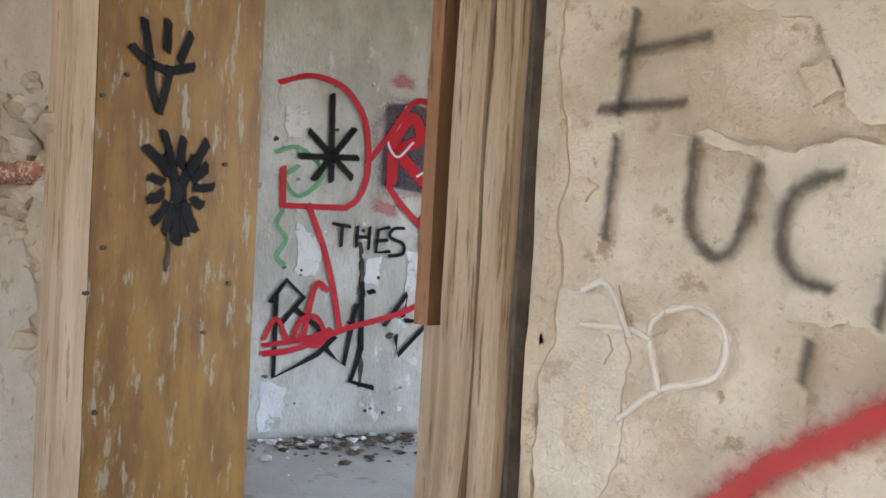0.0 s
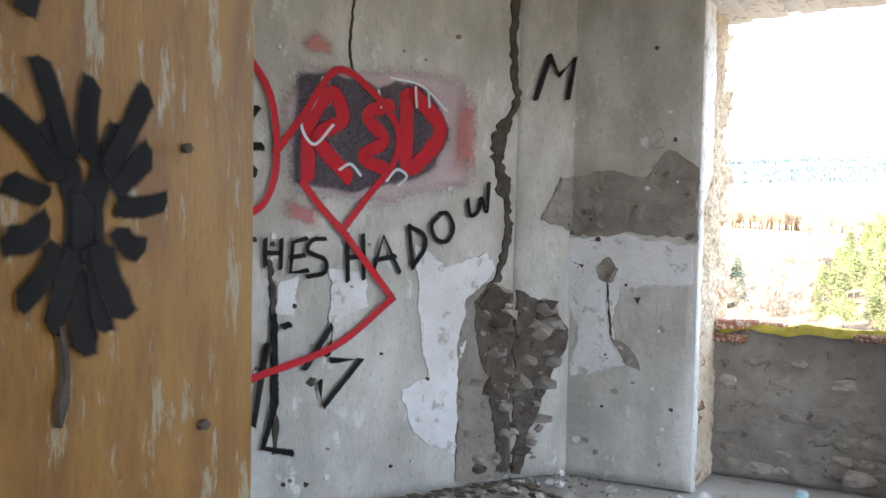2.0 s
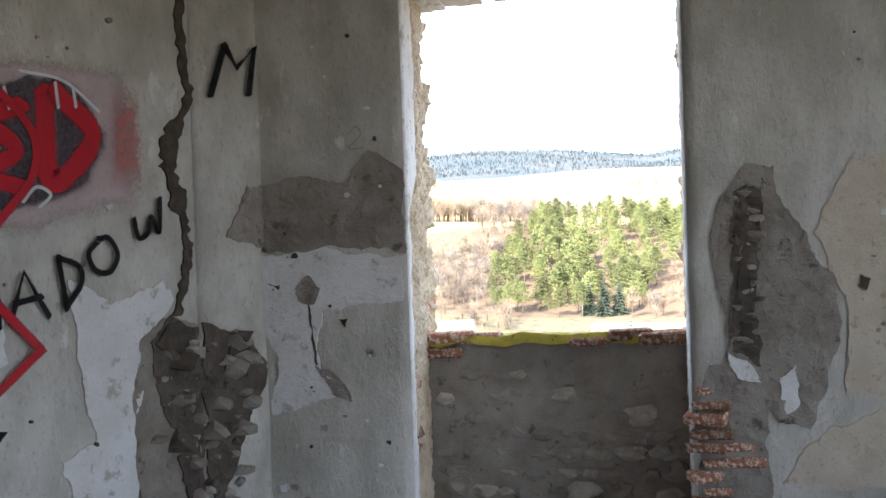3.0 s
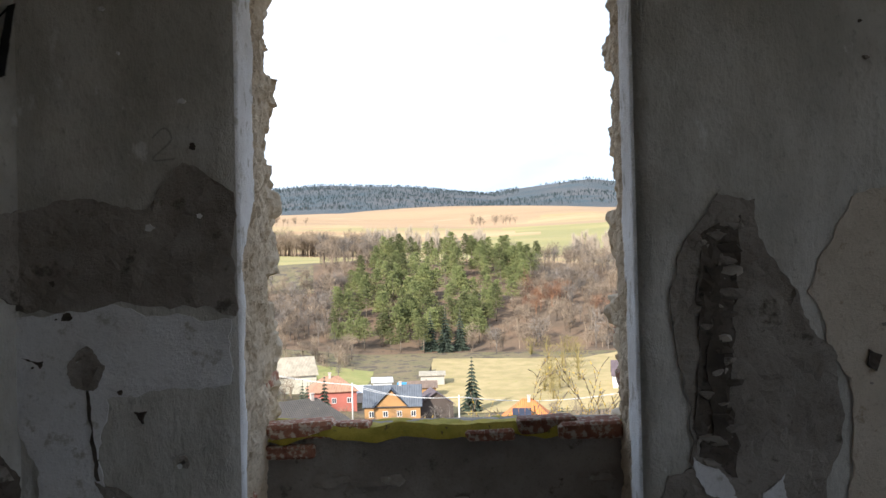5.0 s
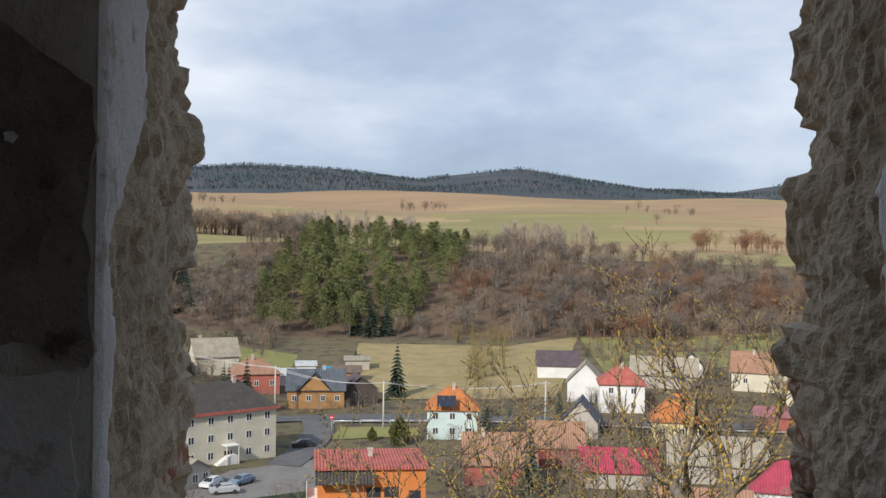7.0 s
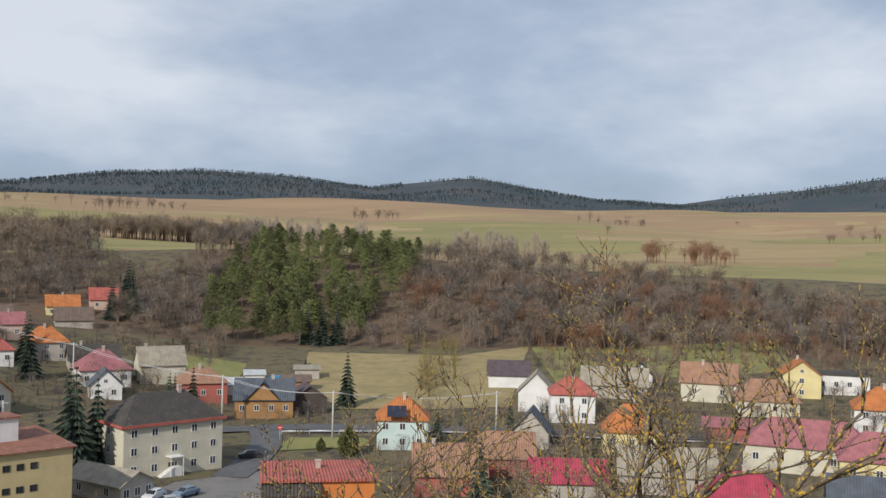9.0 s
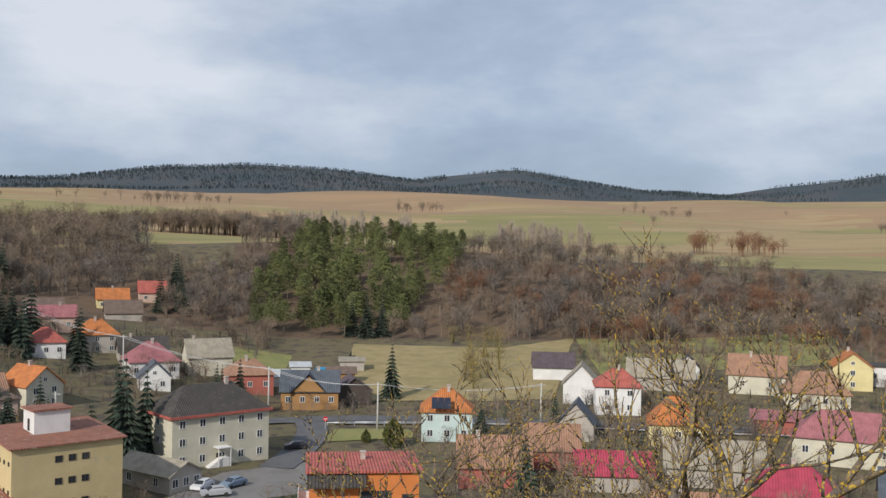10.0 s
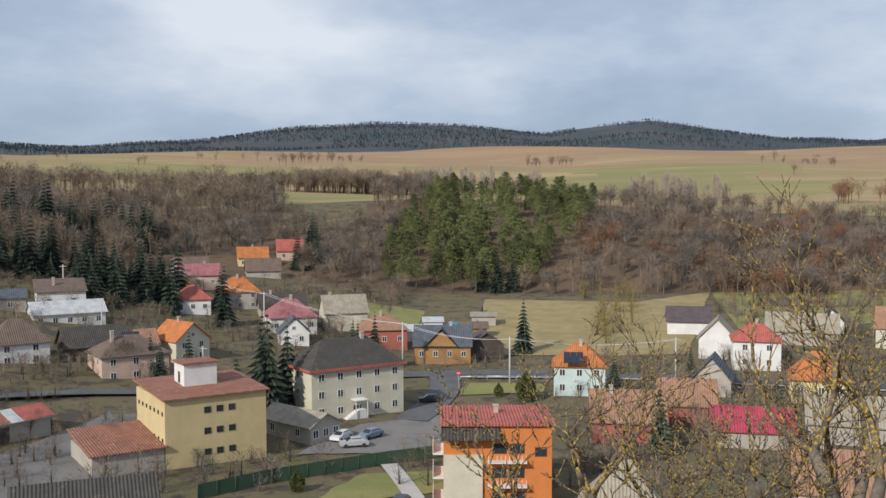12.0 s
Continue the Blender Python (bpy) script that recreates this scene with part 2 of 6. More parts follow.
R_DARK = roofmat("dark_mossy_slate_roof", (0.075, 0.066, 0.058), (0.13, 0.115, 0.085))
R_BROWN = roofmat("brown_tile_roof", (0.19, 0.135, 0.105), (0.14, 0.10, 0.085))
R_SLATE = roofmat("blue_grey_sheet_roof", (0.11, 0.125, 0.15))
R_PURPLE = roofmat("purple_brown_sheet_roof", (0.12, 0.09, 0.10))
R_TIN = roofmat("bright_tin_roof", (0.62, 0.63, 0.63), (0.52, 0.50, 0.48), 0.5)
R_GREY = roofmat("lichen_grey_cement_roof", (0.40, 0.35, 0.27), (0.30, 0.26, 0.19))
R_RUST = roofmat("rusting_sheet_roof", (0.34, 0.14, 0.09), (0.45, 0.33, 0.26))
M_PANE = bpy.data.materials.new("window_glass")
M_PANE.use_nodes = True
M_PANE.node_tree.nodes["Principled BSDF"].inputs["Base Color"].default_value = (0.035, 0.04, 0.05, 1)
M_PANE.node_tree.nodes["Principled BSDF"].inputs["Roughness"].default_value = 0.08
M_FRAME = mat("white_window_frame", (0.75, 0.75, 0.74), (0.7, 0.7, 0.68), 0.3, 0.5, 0.1)
M_DARKFRAME = mat("dark_opening", (0.04, 0.035, 0.03), (0.06, 0.05, 0.045), 0.5)
M_CHIM = mat("chimney_render", (0.5, 0.45, 0.40), (0.42, 0.33, 0.28), 0.6)
M_POLE = mat("concrete_pole", (0.48, 0.47, 0.44), (0.55, 0.53, 0.5), 1)
M_WIRE = mat("wire", (0.6, 0.6, 0.6), (0.55, 0.55, 0.55), 1, 0.4)
M_RAIL = mat("galvanised_rail", (0.6, 0.62, 0.64), (0.52, 0.54, 0.56), 1, 0.4, 0.05, metal=0.3)
M_FENCE = mat("green_mesh_fence", (0.04, 0.085, 0.05), (0.05, 0.10, 0.06), 2)
M_SOLAR = mat("solar_glass", (0.02, 0.025, 0.04), (0.03, 0.035, 0.055), 1, 0.25, 0.0)
M_BLUET = mat("blue_tarpaulin", (0.03, 0.22, 0.42), (0.04, 0.28, 0.5), 1, 0.5)
M_TYRE = mat("tyre_rubber", (0.03, 0.03, 0.03), (0.04, 0.04, 0.04), 0.3)
M_SIGN = mat("red_sign_paint", (0.55, 0.03, 0.03), (0.5, 0.03, 0.03), 0.3, 0.4)


# ---- building helpers ----
from mathutils import geometry

def part(name, bm, material, parent=None, label=""):
    me = bpy.data.meshes.new(name)
    bm.to_mesh(me)
    bm.free()
    me.materials.append(material) if not isinstance(material, (list, tuple)) else [me.materials.append(k) for k in material]
    ob = new(name, me)
    ob.parent = parent
    return tagged(ob, label)


def empty(name, m, label, category, group="", kind=""):
    ob = new(name)
    ob.matrix_basis = m
    return tagged(ob, label, category, group, kind)


def box(bm, x0, x1, y0, y1, z0, z1, mi=0):
    v = [bm.verts.new((x, y, z)) for z in (z0, z1) for x, y in ((x0, y0), (x1, y0), (x1, y1), (x0, y1))]
    for q in ((3, 2, 1, 0), (4, 5, 6, 7), (0, 1, 5, 4), (1, 2, 6, 5), (2, 3, 7, 6), (3, 0, 4, 7)):
        bm.faces.new([v[i] for i in q]).material_index = mi
    return v


def tube(bm, a, b, ra, rb, n=6, mi=0):
    a, b = Vector(a), Vector(b)
    d = (b - a).normalized()
    u = d.orthogonal().normalized()
    w = d.cross(u)
    rings = []
    for p, r in ((a, ra), (b, rb)):
        rings.append([bm.verts.new(p + (u * math.cos(k * 2 * math.pi / n) + w * math.sin(k * 2 * math.pi / n)) * r) for k in range(n)])
    for k in range(n):
        f = bm.faces.new((rings[0][k], rings[0][(k + 1) % n], rings[1][(k + 1) % n], rings[1][k]))
        f.smooth, f.material_index = True, mi
    bm.faces.new(rings[1]).material_index = mi
    bm.faces.new(rings[0][::-1]).material_index = mi


def rock(bm, c, r, sq=(1, 1, 1), seed=0, sub=1, mi=0):
    s = bmesh.ops.create_icosphere(bm, subdivisions=sub, radius=1.0)["verts"]
    for v in s:
        k = 0.8 + 0.55 * noise.noise(v.co * 1.3 + Vector((seed * 3.7, seed, 1)))
        v.co = Vector(c) + Vector((v.co.x * sq[0], v.co.y * sq[1], v.co.z * sq[2])) * r * k
        for f in v.link_faces:
            f.material_index = mi


class Wall:
    """A wall's face: o is its foot at s = 0, d its level direction, n its normal into the room."""

    def __init__(self, o, d, n, lean=0.0):
        self.o, self.d, self.n, self.lean = Vector((*o, 0)), Vector((*d, 0)), Vector((*n, 0)), lean

    def at(self, s, z, off=0.0):
        return self.o + self.d * s + self.n * (off - self.lean * z) + Vector((0, 0, z))


G_WALL = Wall((-1.58, 0), (-0.423, -0.906), (0.906, -0.423))
B_WALL = Wall((0, 0), (1, 0), (0, -1))
D_WALL = Wall((0, -4.72), (1, 0), (0, -1))
F_WALL = Wall((-1.48, 0), (-0.641, -0.768), (0.768, -0.641))
LEAN = 0.022
L_WALL = Wall((-0.29, -4.72), (0, 1), (1, 0), LEAN)


def bumps(p, amp):
    return amp * (noise.noise(p * 1.7) + 0.5 * noise.noise(p * 5.1) + 0.22 * noise.noise(p * 16))


def panel(bm, wall, s0, s1, z0, z1, thick, amp=0.004, step=0.06, mi=0):
    """A solid piece of wall whose face is uneven."""
    ns, nz = max(1, int(abs(s1 - s0) / step)), max(1, int((z1 - z0) / step))
    g = []
    for j in range(nz + 1):
        row = []
        for i in range(ns + 1):
            s, z = s0 + (s1 - s0) * i / ns, z0 + (z1 - z0) * j / nz
            rim = 0 if i in (0, ns) or j in (0, nz) else 1
            row.append(bm.verts.new(wall.at(s, z, rim * bumps(wall.at(s, z), amp) - 0.001)))
        g.append(row)
    for j in range(nz):
        for i in range(ns):
            f = bm.faces.new((g[j][i], g[j][i + 1], g[j + 1][i + 1], g[j + 1][i]))
            f.smooth, f.material_index = True, mi
    b = [bm.verts.new(wall.at(s, z, -thick)) for s, z in ((s0, z0), (s1, z0), (s1, z1), (s0, z1))]
    bm.faces.new(b[::-1]).material_index = mi
    rims = ([g[0][i] for i in range(ns + 1)], [g[j][ns] for j in range(nz + 1)], [g[nz][i] for i in range(ns, -1, -1)], [g[j][0] for j in range(nz, -1, -1)])
    for k, r in enumerate(rims):
        bm.faces.new([b[k]] + [b[(k + 1) % 4]] + r[::-1]).material_index = mi


def ragged(pts, amp=0.035, levels=4, seed=1):
    rnd = random.Random(seed)
    p = [Vector(q) for q in pts]
    for lv in range(levels):
        out = []
        for i, a in enumerate(p):
            b = p[(i + 1) % len(p)]
            d = b - a
            out += [a, (a + b) / 2 + Vector((-d.y, d.x)).normalized() * rnd.uniform(-1, 1) * min(0.016, d.length * 0.13)]
        p = out
    return p


def flake(name, wall, pts, material, parent, off=0.009, seed=1, label="", levels=4, relief=None):
    """A patch with a broken outline that stands off its wall by a few millimetres, with an uneven face."""
    p = [Vector((q.x, q.y)) for q in ragged(pts, seed=seed, levels=levels)]
    n = len(p)
    x0, x1, y0, y1 = min(q.x for q in p), max(q.x for q in p), min(q.y for q in p), max(q.y for q in p)
    rnd = random.Random(seed)
    inner, gap = [], 0.024
    if relief is None:
        relief = 0.016 if material in (M_COAT, M_CORESHADE, M_MORTAR) else 0.003
    for i in range(int((x1 - x0) / gap)):
        for j in range(int((y1 - y0) / gap)):
            inner.append(Vector((x0 + (i + rnd.random()) * gap, y0 + (j + rnd.random()) * gap)))
    co, _, fc, orig, _, _ = geometry.delaunay_2d_cdt(p + inner, [], [list(range(n))], 1, 1e-5)
    rim = {i for i, o in enumerate(orig) if any(k < n for k in o)}
    bm = bmesh.new()
    off = off + 0.003
    vs = []
    for i, q in enumerate(co):
        w = wall.at(q.x, q.y)
        k = 0 if i in rim else relief * (noise.noise(w * 14) + 0.7 * noise.noise(w * 33) - 0.1)
        vs.append(bm.verts.new(wall.at(q.x, q.y, max(off + k, 0.0065))))
    for f in fc:
        bm.faces.new([vs[i] for i in f])
    edge = [e for e in bm.edges if e.is_boundary]
    r = bmesh.ops.extrude_edge_only(bm, edges=edge)["geom"]
    for v in r:
        if isinstance(v, bmesh.types.BMVert):
            v.co -= wall.n * 0.02
    bmesh.ops.delete(bm, geom=[v for v in bm.verts if not v.link_faces], context="VERTS")
    bmesh.ops.recalc_face_normals(bm, faces=bm.faces)
    return part(name, bm, material, parent, label)


def smooth_line(pts, n=7):
    p = [Vector(q) for q in pts]
    if len(p) == 2:
        return [p[0].lerp(p[1], k / 8) for k in range(9)]
    out = []
    e = [p[0] * 2 - p[1]] + p + [p[-1] * 2 - p[-2]]
    for i in range(1, len(e) - 2):
        for k in range(n):
            t = k / n
            a, b, c, d = e[i - 1], e[i], e[i + 1], e[i + 2]
            out.append(0.5 * (2 * b + (c - a) * t + (2 * a - 5 * b + 4 * c - d) * t * t + (3 * b - a - 3 * c + d) * t ** 3))
    return out + [p[-1]]


LAYER = [0.010]


def stroke(bm, wall, pts, width, off=None, curved=True, mi=0):
    """A sprayed line; its UV's v runs from 0 at the rims to 1 along the middle."""
    if off is None:
        LAYER[0] += 0.00012
        off = LAYER[0]
    line = smooth_line(pts) if curved else [Vector(q) for q in pts]
    uv = bm.loops.layers.uv.verify()
    d0, d1 = (line[0] - line[1]).normalized(), (line[-1] - line[-2]).normalized()
    line = [line[0] + d0 * width * 0.5] + line + [line[-1] + d1 * width * 0.5]
    rows = []
    for i, q in enumerate(line):
        a, b = line[max(i - 1, 0)], line[min(i + 1, len(line) - 1)]
        t = (b - a).normalized()
        nn = Vector((-t.y, t.x))
        w = width * 0.62 * (1 + 0.12 * noise.noise(Vector((q.x * 9, q.y * 9, width * 50))))
        rows.append([bm.verts.new(wall.at(*(q + nn * w * k), off)) for k in (-1, 0, 1)])
    for i in range(len(rows) - 1):
        e0, e1 = (0 if i == 0 else 1), (0 if i == len(rows) - 2 else 1)
        for k in (0, 1):
            f = bm.faces.new((rows[i][k], rows[i][k + 1], rows[i + 1][k + 1], rows[i + 1][k]))
            f.material_index = mi
            for lp, v in zip(f.loops, ((0, 1)[k] * e0, (1, 0)[k] * e0, (1, 0)[k] * e1, (0, 1)[k] * e1)):
                lp[uv].uv = (0.5, v)


def splash(bm, wall, pts, off=None, seed=1, rim=0.2):
    """A filled, sprayed area, fading at its rim."""
    if off is None:
        LAYER[0] += 0.00012
        off = LAYER[0]
    p = ragged(pts, seed=seed, levels=2)
    c = sum(p, Vector((0, 0))) / len(p)
    uv = bm.loops.layers.uv.verify()
    for i, a in enumerate(p):
        b = p[(i + 1) % len(p)]
        ai, bi = a.lerp(c, rim), b.lerp(c, rim)
        for quad, vs in (((a, b, bi, ai), (0, 0, 1, 1)), ((ai, bi, c), (1, 1, 1))):
            f = bm.faces.new([bm.verts.new(wall.at(q.x, q.y, off)) for q in quad])
            for lp, v in zip(f.loops, vs):
                lp[uv].uv = (0.5, v)


def writing(name, material, wall, lines, width, label, curved=True):
    """A sprayed sign: each line of it is a stroke of its own."""
    if len(lines) == 1:
        bm = bmesh.new()
        stroke(bm, wall, lines[0], width, curved=curved)
        return tagged(part(name, bm, material), label, "graffiti")
    sign = empty(name, pose(0, 0, 0), label, "graffiti")
    for ln in lines:
        bm = bmesh.new()
        stroke(bm, wall, ln, width, curved=curved)
        part("stroke", bm, material, sign)
    return sign


# ---- the ruin: walls, floors, ceilings ----
def structure(ob, label):
    return tagged(ob, label, "wall", kind="structure")


WL, WR, SILL, HEAD, OUT, TOP = -0.77, 0.52, 0.86, 2.66, 0.74, 3.2


def limewashed(side, y, z):
    """Where the smooth coat still clings to the window's side."""
    edge = 0.25 + 0.12 * noise.noise(Vector((side * 4, 1, z * 1.6))) + 0.05 * noise.noise(Vector((side * 7, 3, z * 6))) + 0.02 * noise.noise(Vector((side, 5, z * 22)))
    foot = (1.60 if side < 0 else 1.36) + 0.9 * (y - 0.15) + 0.05 * noise.noise(Vector((y * 15, side, 2)))
    if y < (0.07 if side < 0 else 0.2) + 0.04 * noise.noise(Vector((side * 3, 8, z * 7))):
        return True
    return y < edge and z > foot


def reveal(bm, side):
    """The broken side of the window opening: smooth limewash near the room, then bare pitted mortar with a ragged outer edge."""
    ny, nz = 56, 250
    x0 = WL if side < 0 else WR
    g = []
    for j in range(nz + 1):
        z = TOP * 0.84 * j / nz
        row = []
        for i in range(ny + 1):
            y = OUT * i / ny
            p = Vector((x0 * 3, y, z))
            plaster = limewashed(side, y, z)
            if i == 0:
                dx = 0.0
            elif plaster:
                dx = 0.004 * noise.noise(p * 6) + 0.002 * noise.noise(p * 30) + 0.008
            else:
                q = Vector((p.x, p.y, p.z * 0.7))
                pit = max(0, noise.noise(q * 13 + Vector((4, 0, 0))) - 0.12) + 0.6 * max(0, noise.noise(q * 31) - 0.1)
                dx = 0.012 * noise.noise(p * 4) + 0.011 * noise.noise(p * 18) + 0.008 * noise.noise(p * 45) - 0.034 * pit - 0.005
            edge = max(0, (y - 0.52) / 0.22)
            dx += edge * 0.042 * (noise.cell(Vector((side, 0.5, z * 9))) - 0.55 + 0.7 * noise.noise(p * 9) + 0.5 * noise.noise(p * 27))
            row.append(bm.verts.new((x0 - side * (dx + (0.0 if side < 0 else -0.03) * y), y, z)))
        g.append(row)
    for j in range(nz):
        for i in range(ny):
            f = bm.faces.new((g[j][i], g[j][i + 1], g[j + 1][i + 1], g[j + 1][i])[::-side])
            f.material_index = 1 if limewashed(side, OUT * (i + 0.5) / ny, TOP * 0.84 * (j + 0.5) / nz) else 2
            f.smooth = f.material_index == 1
    # the outer face closes the ragged edge
    for j in range(nz):
        a, b = g[j][ny], g[j + 1][ny]
        c, d = bm.verts.new((x0 + side * 0.35, OUT, b.co.z)), bm.verts.new((x0 + side * 0.35, OUT, a.co.z))
        bm.faces.new((a, b, c, d)[::side]).material_index = 2


bm = bmesh.new()
panel(bm, B_WALL, -1.62, WL, 0, TOP, 0.06)
panel(bm, B_WALL, WR, 2.62, 0, TOP, 0.06)
panel(bm, B_WALL, WL, WR, HEAD, TOP, 0.06)
box(bm, -2.2, WL - 0.1, 0.062, OUT - 0.004, 0, TOP)
box(bm, WR + 0.1, 3.2, 0.062, OUT - 0.004, 0, TOP)
box(bm, WL - 0.1, WR + 0.1, 0.062, OUT, HEAD + 0.02, TOP)
reveal(bm, -1)
reveal(bm, 1)
wall_north = structure(part("wall_north", bm, [M_WALL, M_WHITE, M_MORTAR]), "thick grey plastered wall with a broken window opening")

bm = bmesh.new()
panel(bm, Wall((0, 0.5), (1, 0), (0, -1)), WL - 0.05, WR + 0.05, 0, SILL, 0.25, 0.028, 0.03)
parapet = structure(part("wall_parapet", bm, M_COAT), "low rough rubble parapet under the window opening")

bm = bmesh.new()
panel(bm, G_WALL, 0.28, 3.7, 0, TOP, 0.5)
panel(bm, F_WALL, -0.01, 0.36, 0, TOP, 0.3)
wall_west = structure(part("wall_west", bm, M_WALL), "oblique grey plastered wall covered in spray paint")
bm = bmesh.new()
box(bm, -3.65, -3.15, -4.2, -3.1, 0, TOP)
structure(part("wall_southwest", bm, M_WALL), "plain plastered wall")
# unseen wall; its wide opening is added to let skylight into the room
bm = bmesh.new()
for y0, y1, z0, z1 in ((-4.2, -3.9, 0, TOP), (-0.9, 0.06, 0, TOP), (-3.9, -0.9, 0, 0.5), (-3.9, -0.9, 2.95, TOP)):
    box(bm, 2.62, 3.2, y0, y1, z0, z1)
structure(part("wall_east", bm, M_WALL), "plain unseen wall with an added opening that lights the room")

DL, DR, DH = -0.29, 0.77, 2.25
bm = bmesh.new()
panel(bm, D_WALL, -3.66, DL - 0.088, 0, TOP, 0.52, 0.012)
panel(bm, D_WALL, DR + 0.02, 3.6, 0, TOP, 0.52, 0.012)
panel(bm, D_WALL, DL - 0.088, DR + 0.02, DH, TOP, 0.52, 0.012)
wall_south = structure(part("wall_south", bm, M_ANTE), "thick cream plastered wall with a doorway through it")
bm = bmesh.new()
box(bm, -2.9, -2.6, -8.3, -4.2, 0, TOP)
box(bm, 3.6, 3.9, -8.3, -4.2, 0, TOP)
# back wall, out of view; the opening is added to light the doorway wall
for x0, x1, z0, z1 in ((-2.9, 0.1, 0, TOP), (2.0, 3.9, 0, TOP), (0.1, 2.0, 0, 0.8), (0.1, 2.0, 2.5, TOP)):
    box(bm, x0, x1, -8.6, -8.3, z0, z1)
structure(part("wall_anteroom", bm, M_ANTE), "plain plastered walls of the anteroom with an added opening for light")
bm = bmesh.new()
nx, ny = 60, 80
g = [[bm.verts.new((-3.6 + 7.5 * i / nx, -8.6 + 9.34 * j / ny, bumps(Vector((i * 0.11, j * 0.11, 3)), 0.008) - 0.01)) for i in range(nx + 1)] for j in range(ny + 1)]
for j in range(ny):
    for i in range(nx):
        bm.faces.new((g[j][i], g[j][i + 1], g[j + 1][i + 1], g[j + 1][i])).smooth = True
box(bm, -3.6, 3.9, -8.6, OUT, -0.4, -0.05)
tagged(part("floor", bm, M_FLOOR), "dusty pale concrete floor", "floor", kind="structure")
# unseen lid over both rooms, added so that light enters by openings only
bm = bmesh.new()
box(bm, -3.7, 3.95, -8.65, OUT + 0.02, TOP + 0.001, TOP + 0.3)
tagged(part("ceiling", bm, M_PLASTER_CEIL), "assumed ceiling out of view that keeps skylight out", "ceiling", kind="structure")
bm = bmesh.new()
panel(bm, Wall((0, OUT), (-1, 0), (0, 1)), -3.9, 3.6, -12, -0.41, 9.3, 0.05, 0.3)
structure(part("wall_foundation", bm, M_STONE), "rubble stone base of the ruin")

# window head, sill, and their bricks
bm = bmesh.new()
nx = 20
for i in range(nx):
    xa, xb = WL - 0.03 + (WR - WL + 0.06) * i / nx, WL - 0.03 + (WR - WL + 0.06) * (i + 1) / nx
    dz = 0.05 * ((i + 0.5 - nx / 2) / nx * 2) ** 2 + 0.02 * noise.noise(Vector((i * 0.7, 2, 5)))
    box(bm, xa, xb, 0.004, OUT - 0.006, HEAD - dz, HEAD + 0.05)
tagged(part("window_head", bm, M_WHITE), "limewashed flat arch over the window opening", "lintel", kind="structure")

bm = bmesh.new()
nx, ny = 60, 14
g = []
for j in range(ny + 1):
    g.append([])
    for i in range(nx + 1):
        x, y = WL - 0.02 + (WR - WL + 0.04) * i / nx, 0.47 + 0.31 * j / ny
        p = Vector((x * 6, y * 6, 0))
        z = SILL + 0.02 + 0.022 * noise.noise(p) + 0.014 * noise.noise(p * 3.1) - (0.05 if j == 0 else 0) - 0.03 * j / ny
        yy = y + (0.03 * noise.noise(Vector((x * 9, 1, 1))) if j < 4 else 0)
        g[-1].append(bm.verts.new((x, yy, z)))
for j in range(ny):
    for i in range(nx):
        bm.faces.new((g[j][i], g[j][i + 1], g[j + 1][i + 1], g[j + 1][i])).smooth = True
sill = tagged(part("window_sill", bm, M_MOSS), "mossy rubble sill of the window opening", "sill", kind="structure")


def brick_mesh(seed):
    bm = bmesh.new()
    box(bm, -0.125, 0.125, -0.06, 0.06, -0.033, 0.033)
    bmesh.ops.bevel(bm, geom=bm.edges[:], offset=0.012, segments=1, affect="EDGES")
    for v in bm.verts:
        v.co += Vector((noise.noise(v.co * 19 + Vector((seed, 0, 0))), noise.noise(v.co * 17 + Vector((0, seed, 0))), noise.noise(v.co * 21 + Vector((0, 0, seed))))) * 0.014
    me = bpy.data.meshes.new("brick")
    bm.to_mesh(me)
    bm.free()
    me.materials.append(M_BRICK)
    return me


BRICKS = [brick_mesh(k * 2.3) for k in range(4)]


def brick(parent, x, y, z, rz=0, k=0, rx=0, s=1.0):
    ob = new("brick", BRICKS[k % 4])
    ob.parent = parent
    ob.matrix_basis = pose(x, y, z, rx, 0, rz) @ Matrix.Scale(s, 4)
    return ob


for k, (x, y, z, rz, s) in enumerate(((-0.66, 0.53, 0.862, 8, 1.0), (-0.5, 0.56, 0.858, -6, 0.8), (0.26, 0.53, 0.862, 5, 0.9), (0.42, 0.5, 0.85, 2, 0.95), (0.05, 0.5, 0.835, 0, 0.7), (-0.70, 0.51, 0.785, 3, 0.8))):
    brick(sill, x, y, z, rz, k, s=s)
for k in range(5):
    brick(wall_north, WR + 0.10, 0.60, 0.93 + k * 0.083, 84 + 10 * (k % 2), k, s=0.95)
for k in range(3):
    brick(wall_north, WL - 0.075, 0.62, 0.95 + k * 0.085, 92 - 9 * (k % 2), k + 1, s=0.95)
for k in range(9):
    brick(wall_north, WL - 0.05 - (0.0 if k % 2 else 0.012) - 0.012 * (k % 4), 0.125 + 0.012 * (k % 3), 0.04 + k * 0.078, 90 + 9 * math.sin(k * 2.3), k, 5 * math.sin(k * 3.7), s=0.88)
rnd = random.Random(14)
for r in range(10):
    for c in range(2):
        if rnd.random() < (0.9 if c == 0 else 0.35):
            brick(wall_north, WR + 0.085 + c * 0.12 + rnd.uniform(-0.035, 0.025), 0.022 - rnd.uniform(0, 0.03), 0.09 + r * 0.064 + rnd.uniform(-0.01, 0.01), rnd.uniform(-24, 24), r + c, rnd.uniform(-12, 12), s=rnd.uniform(0.45, 0.78))

# stones of the parapet: courses of rubble, sunk deeper in mortar towards the top
rnd = random.Random(5)
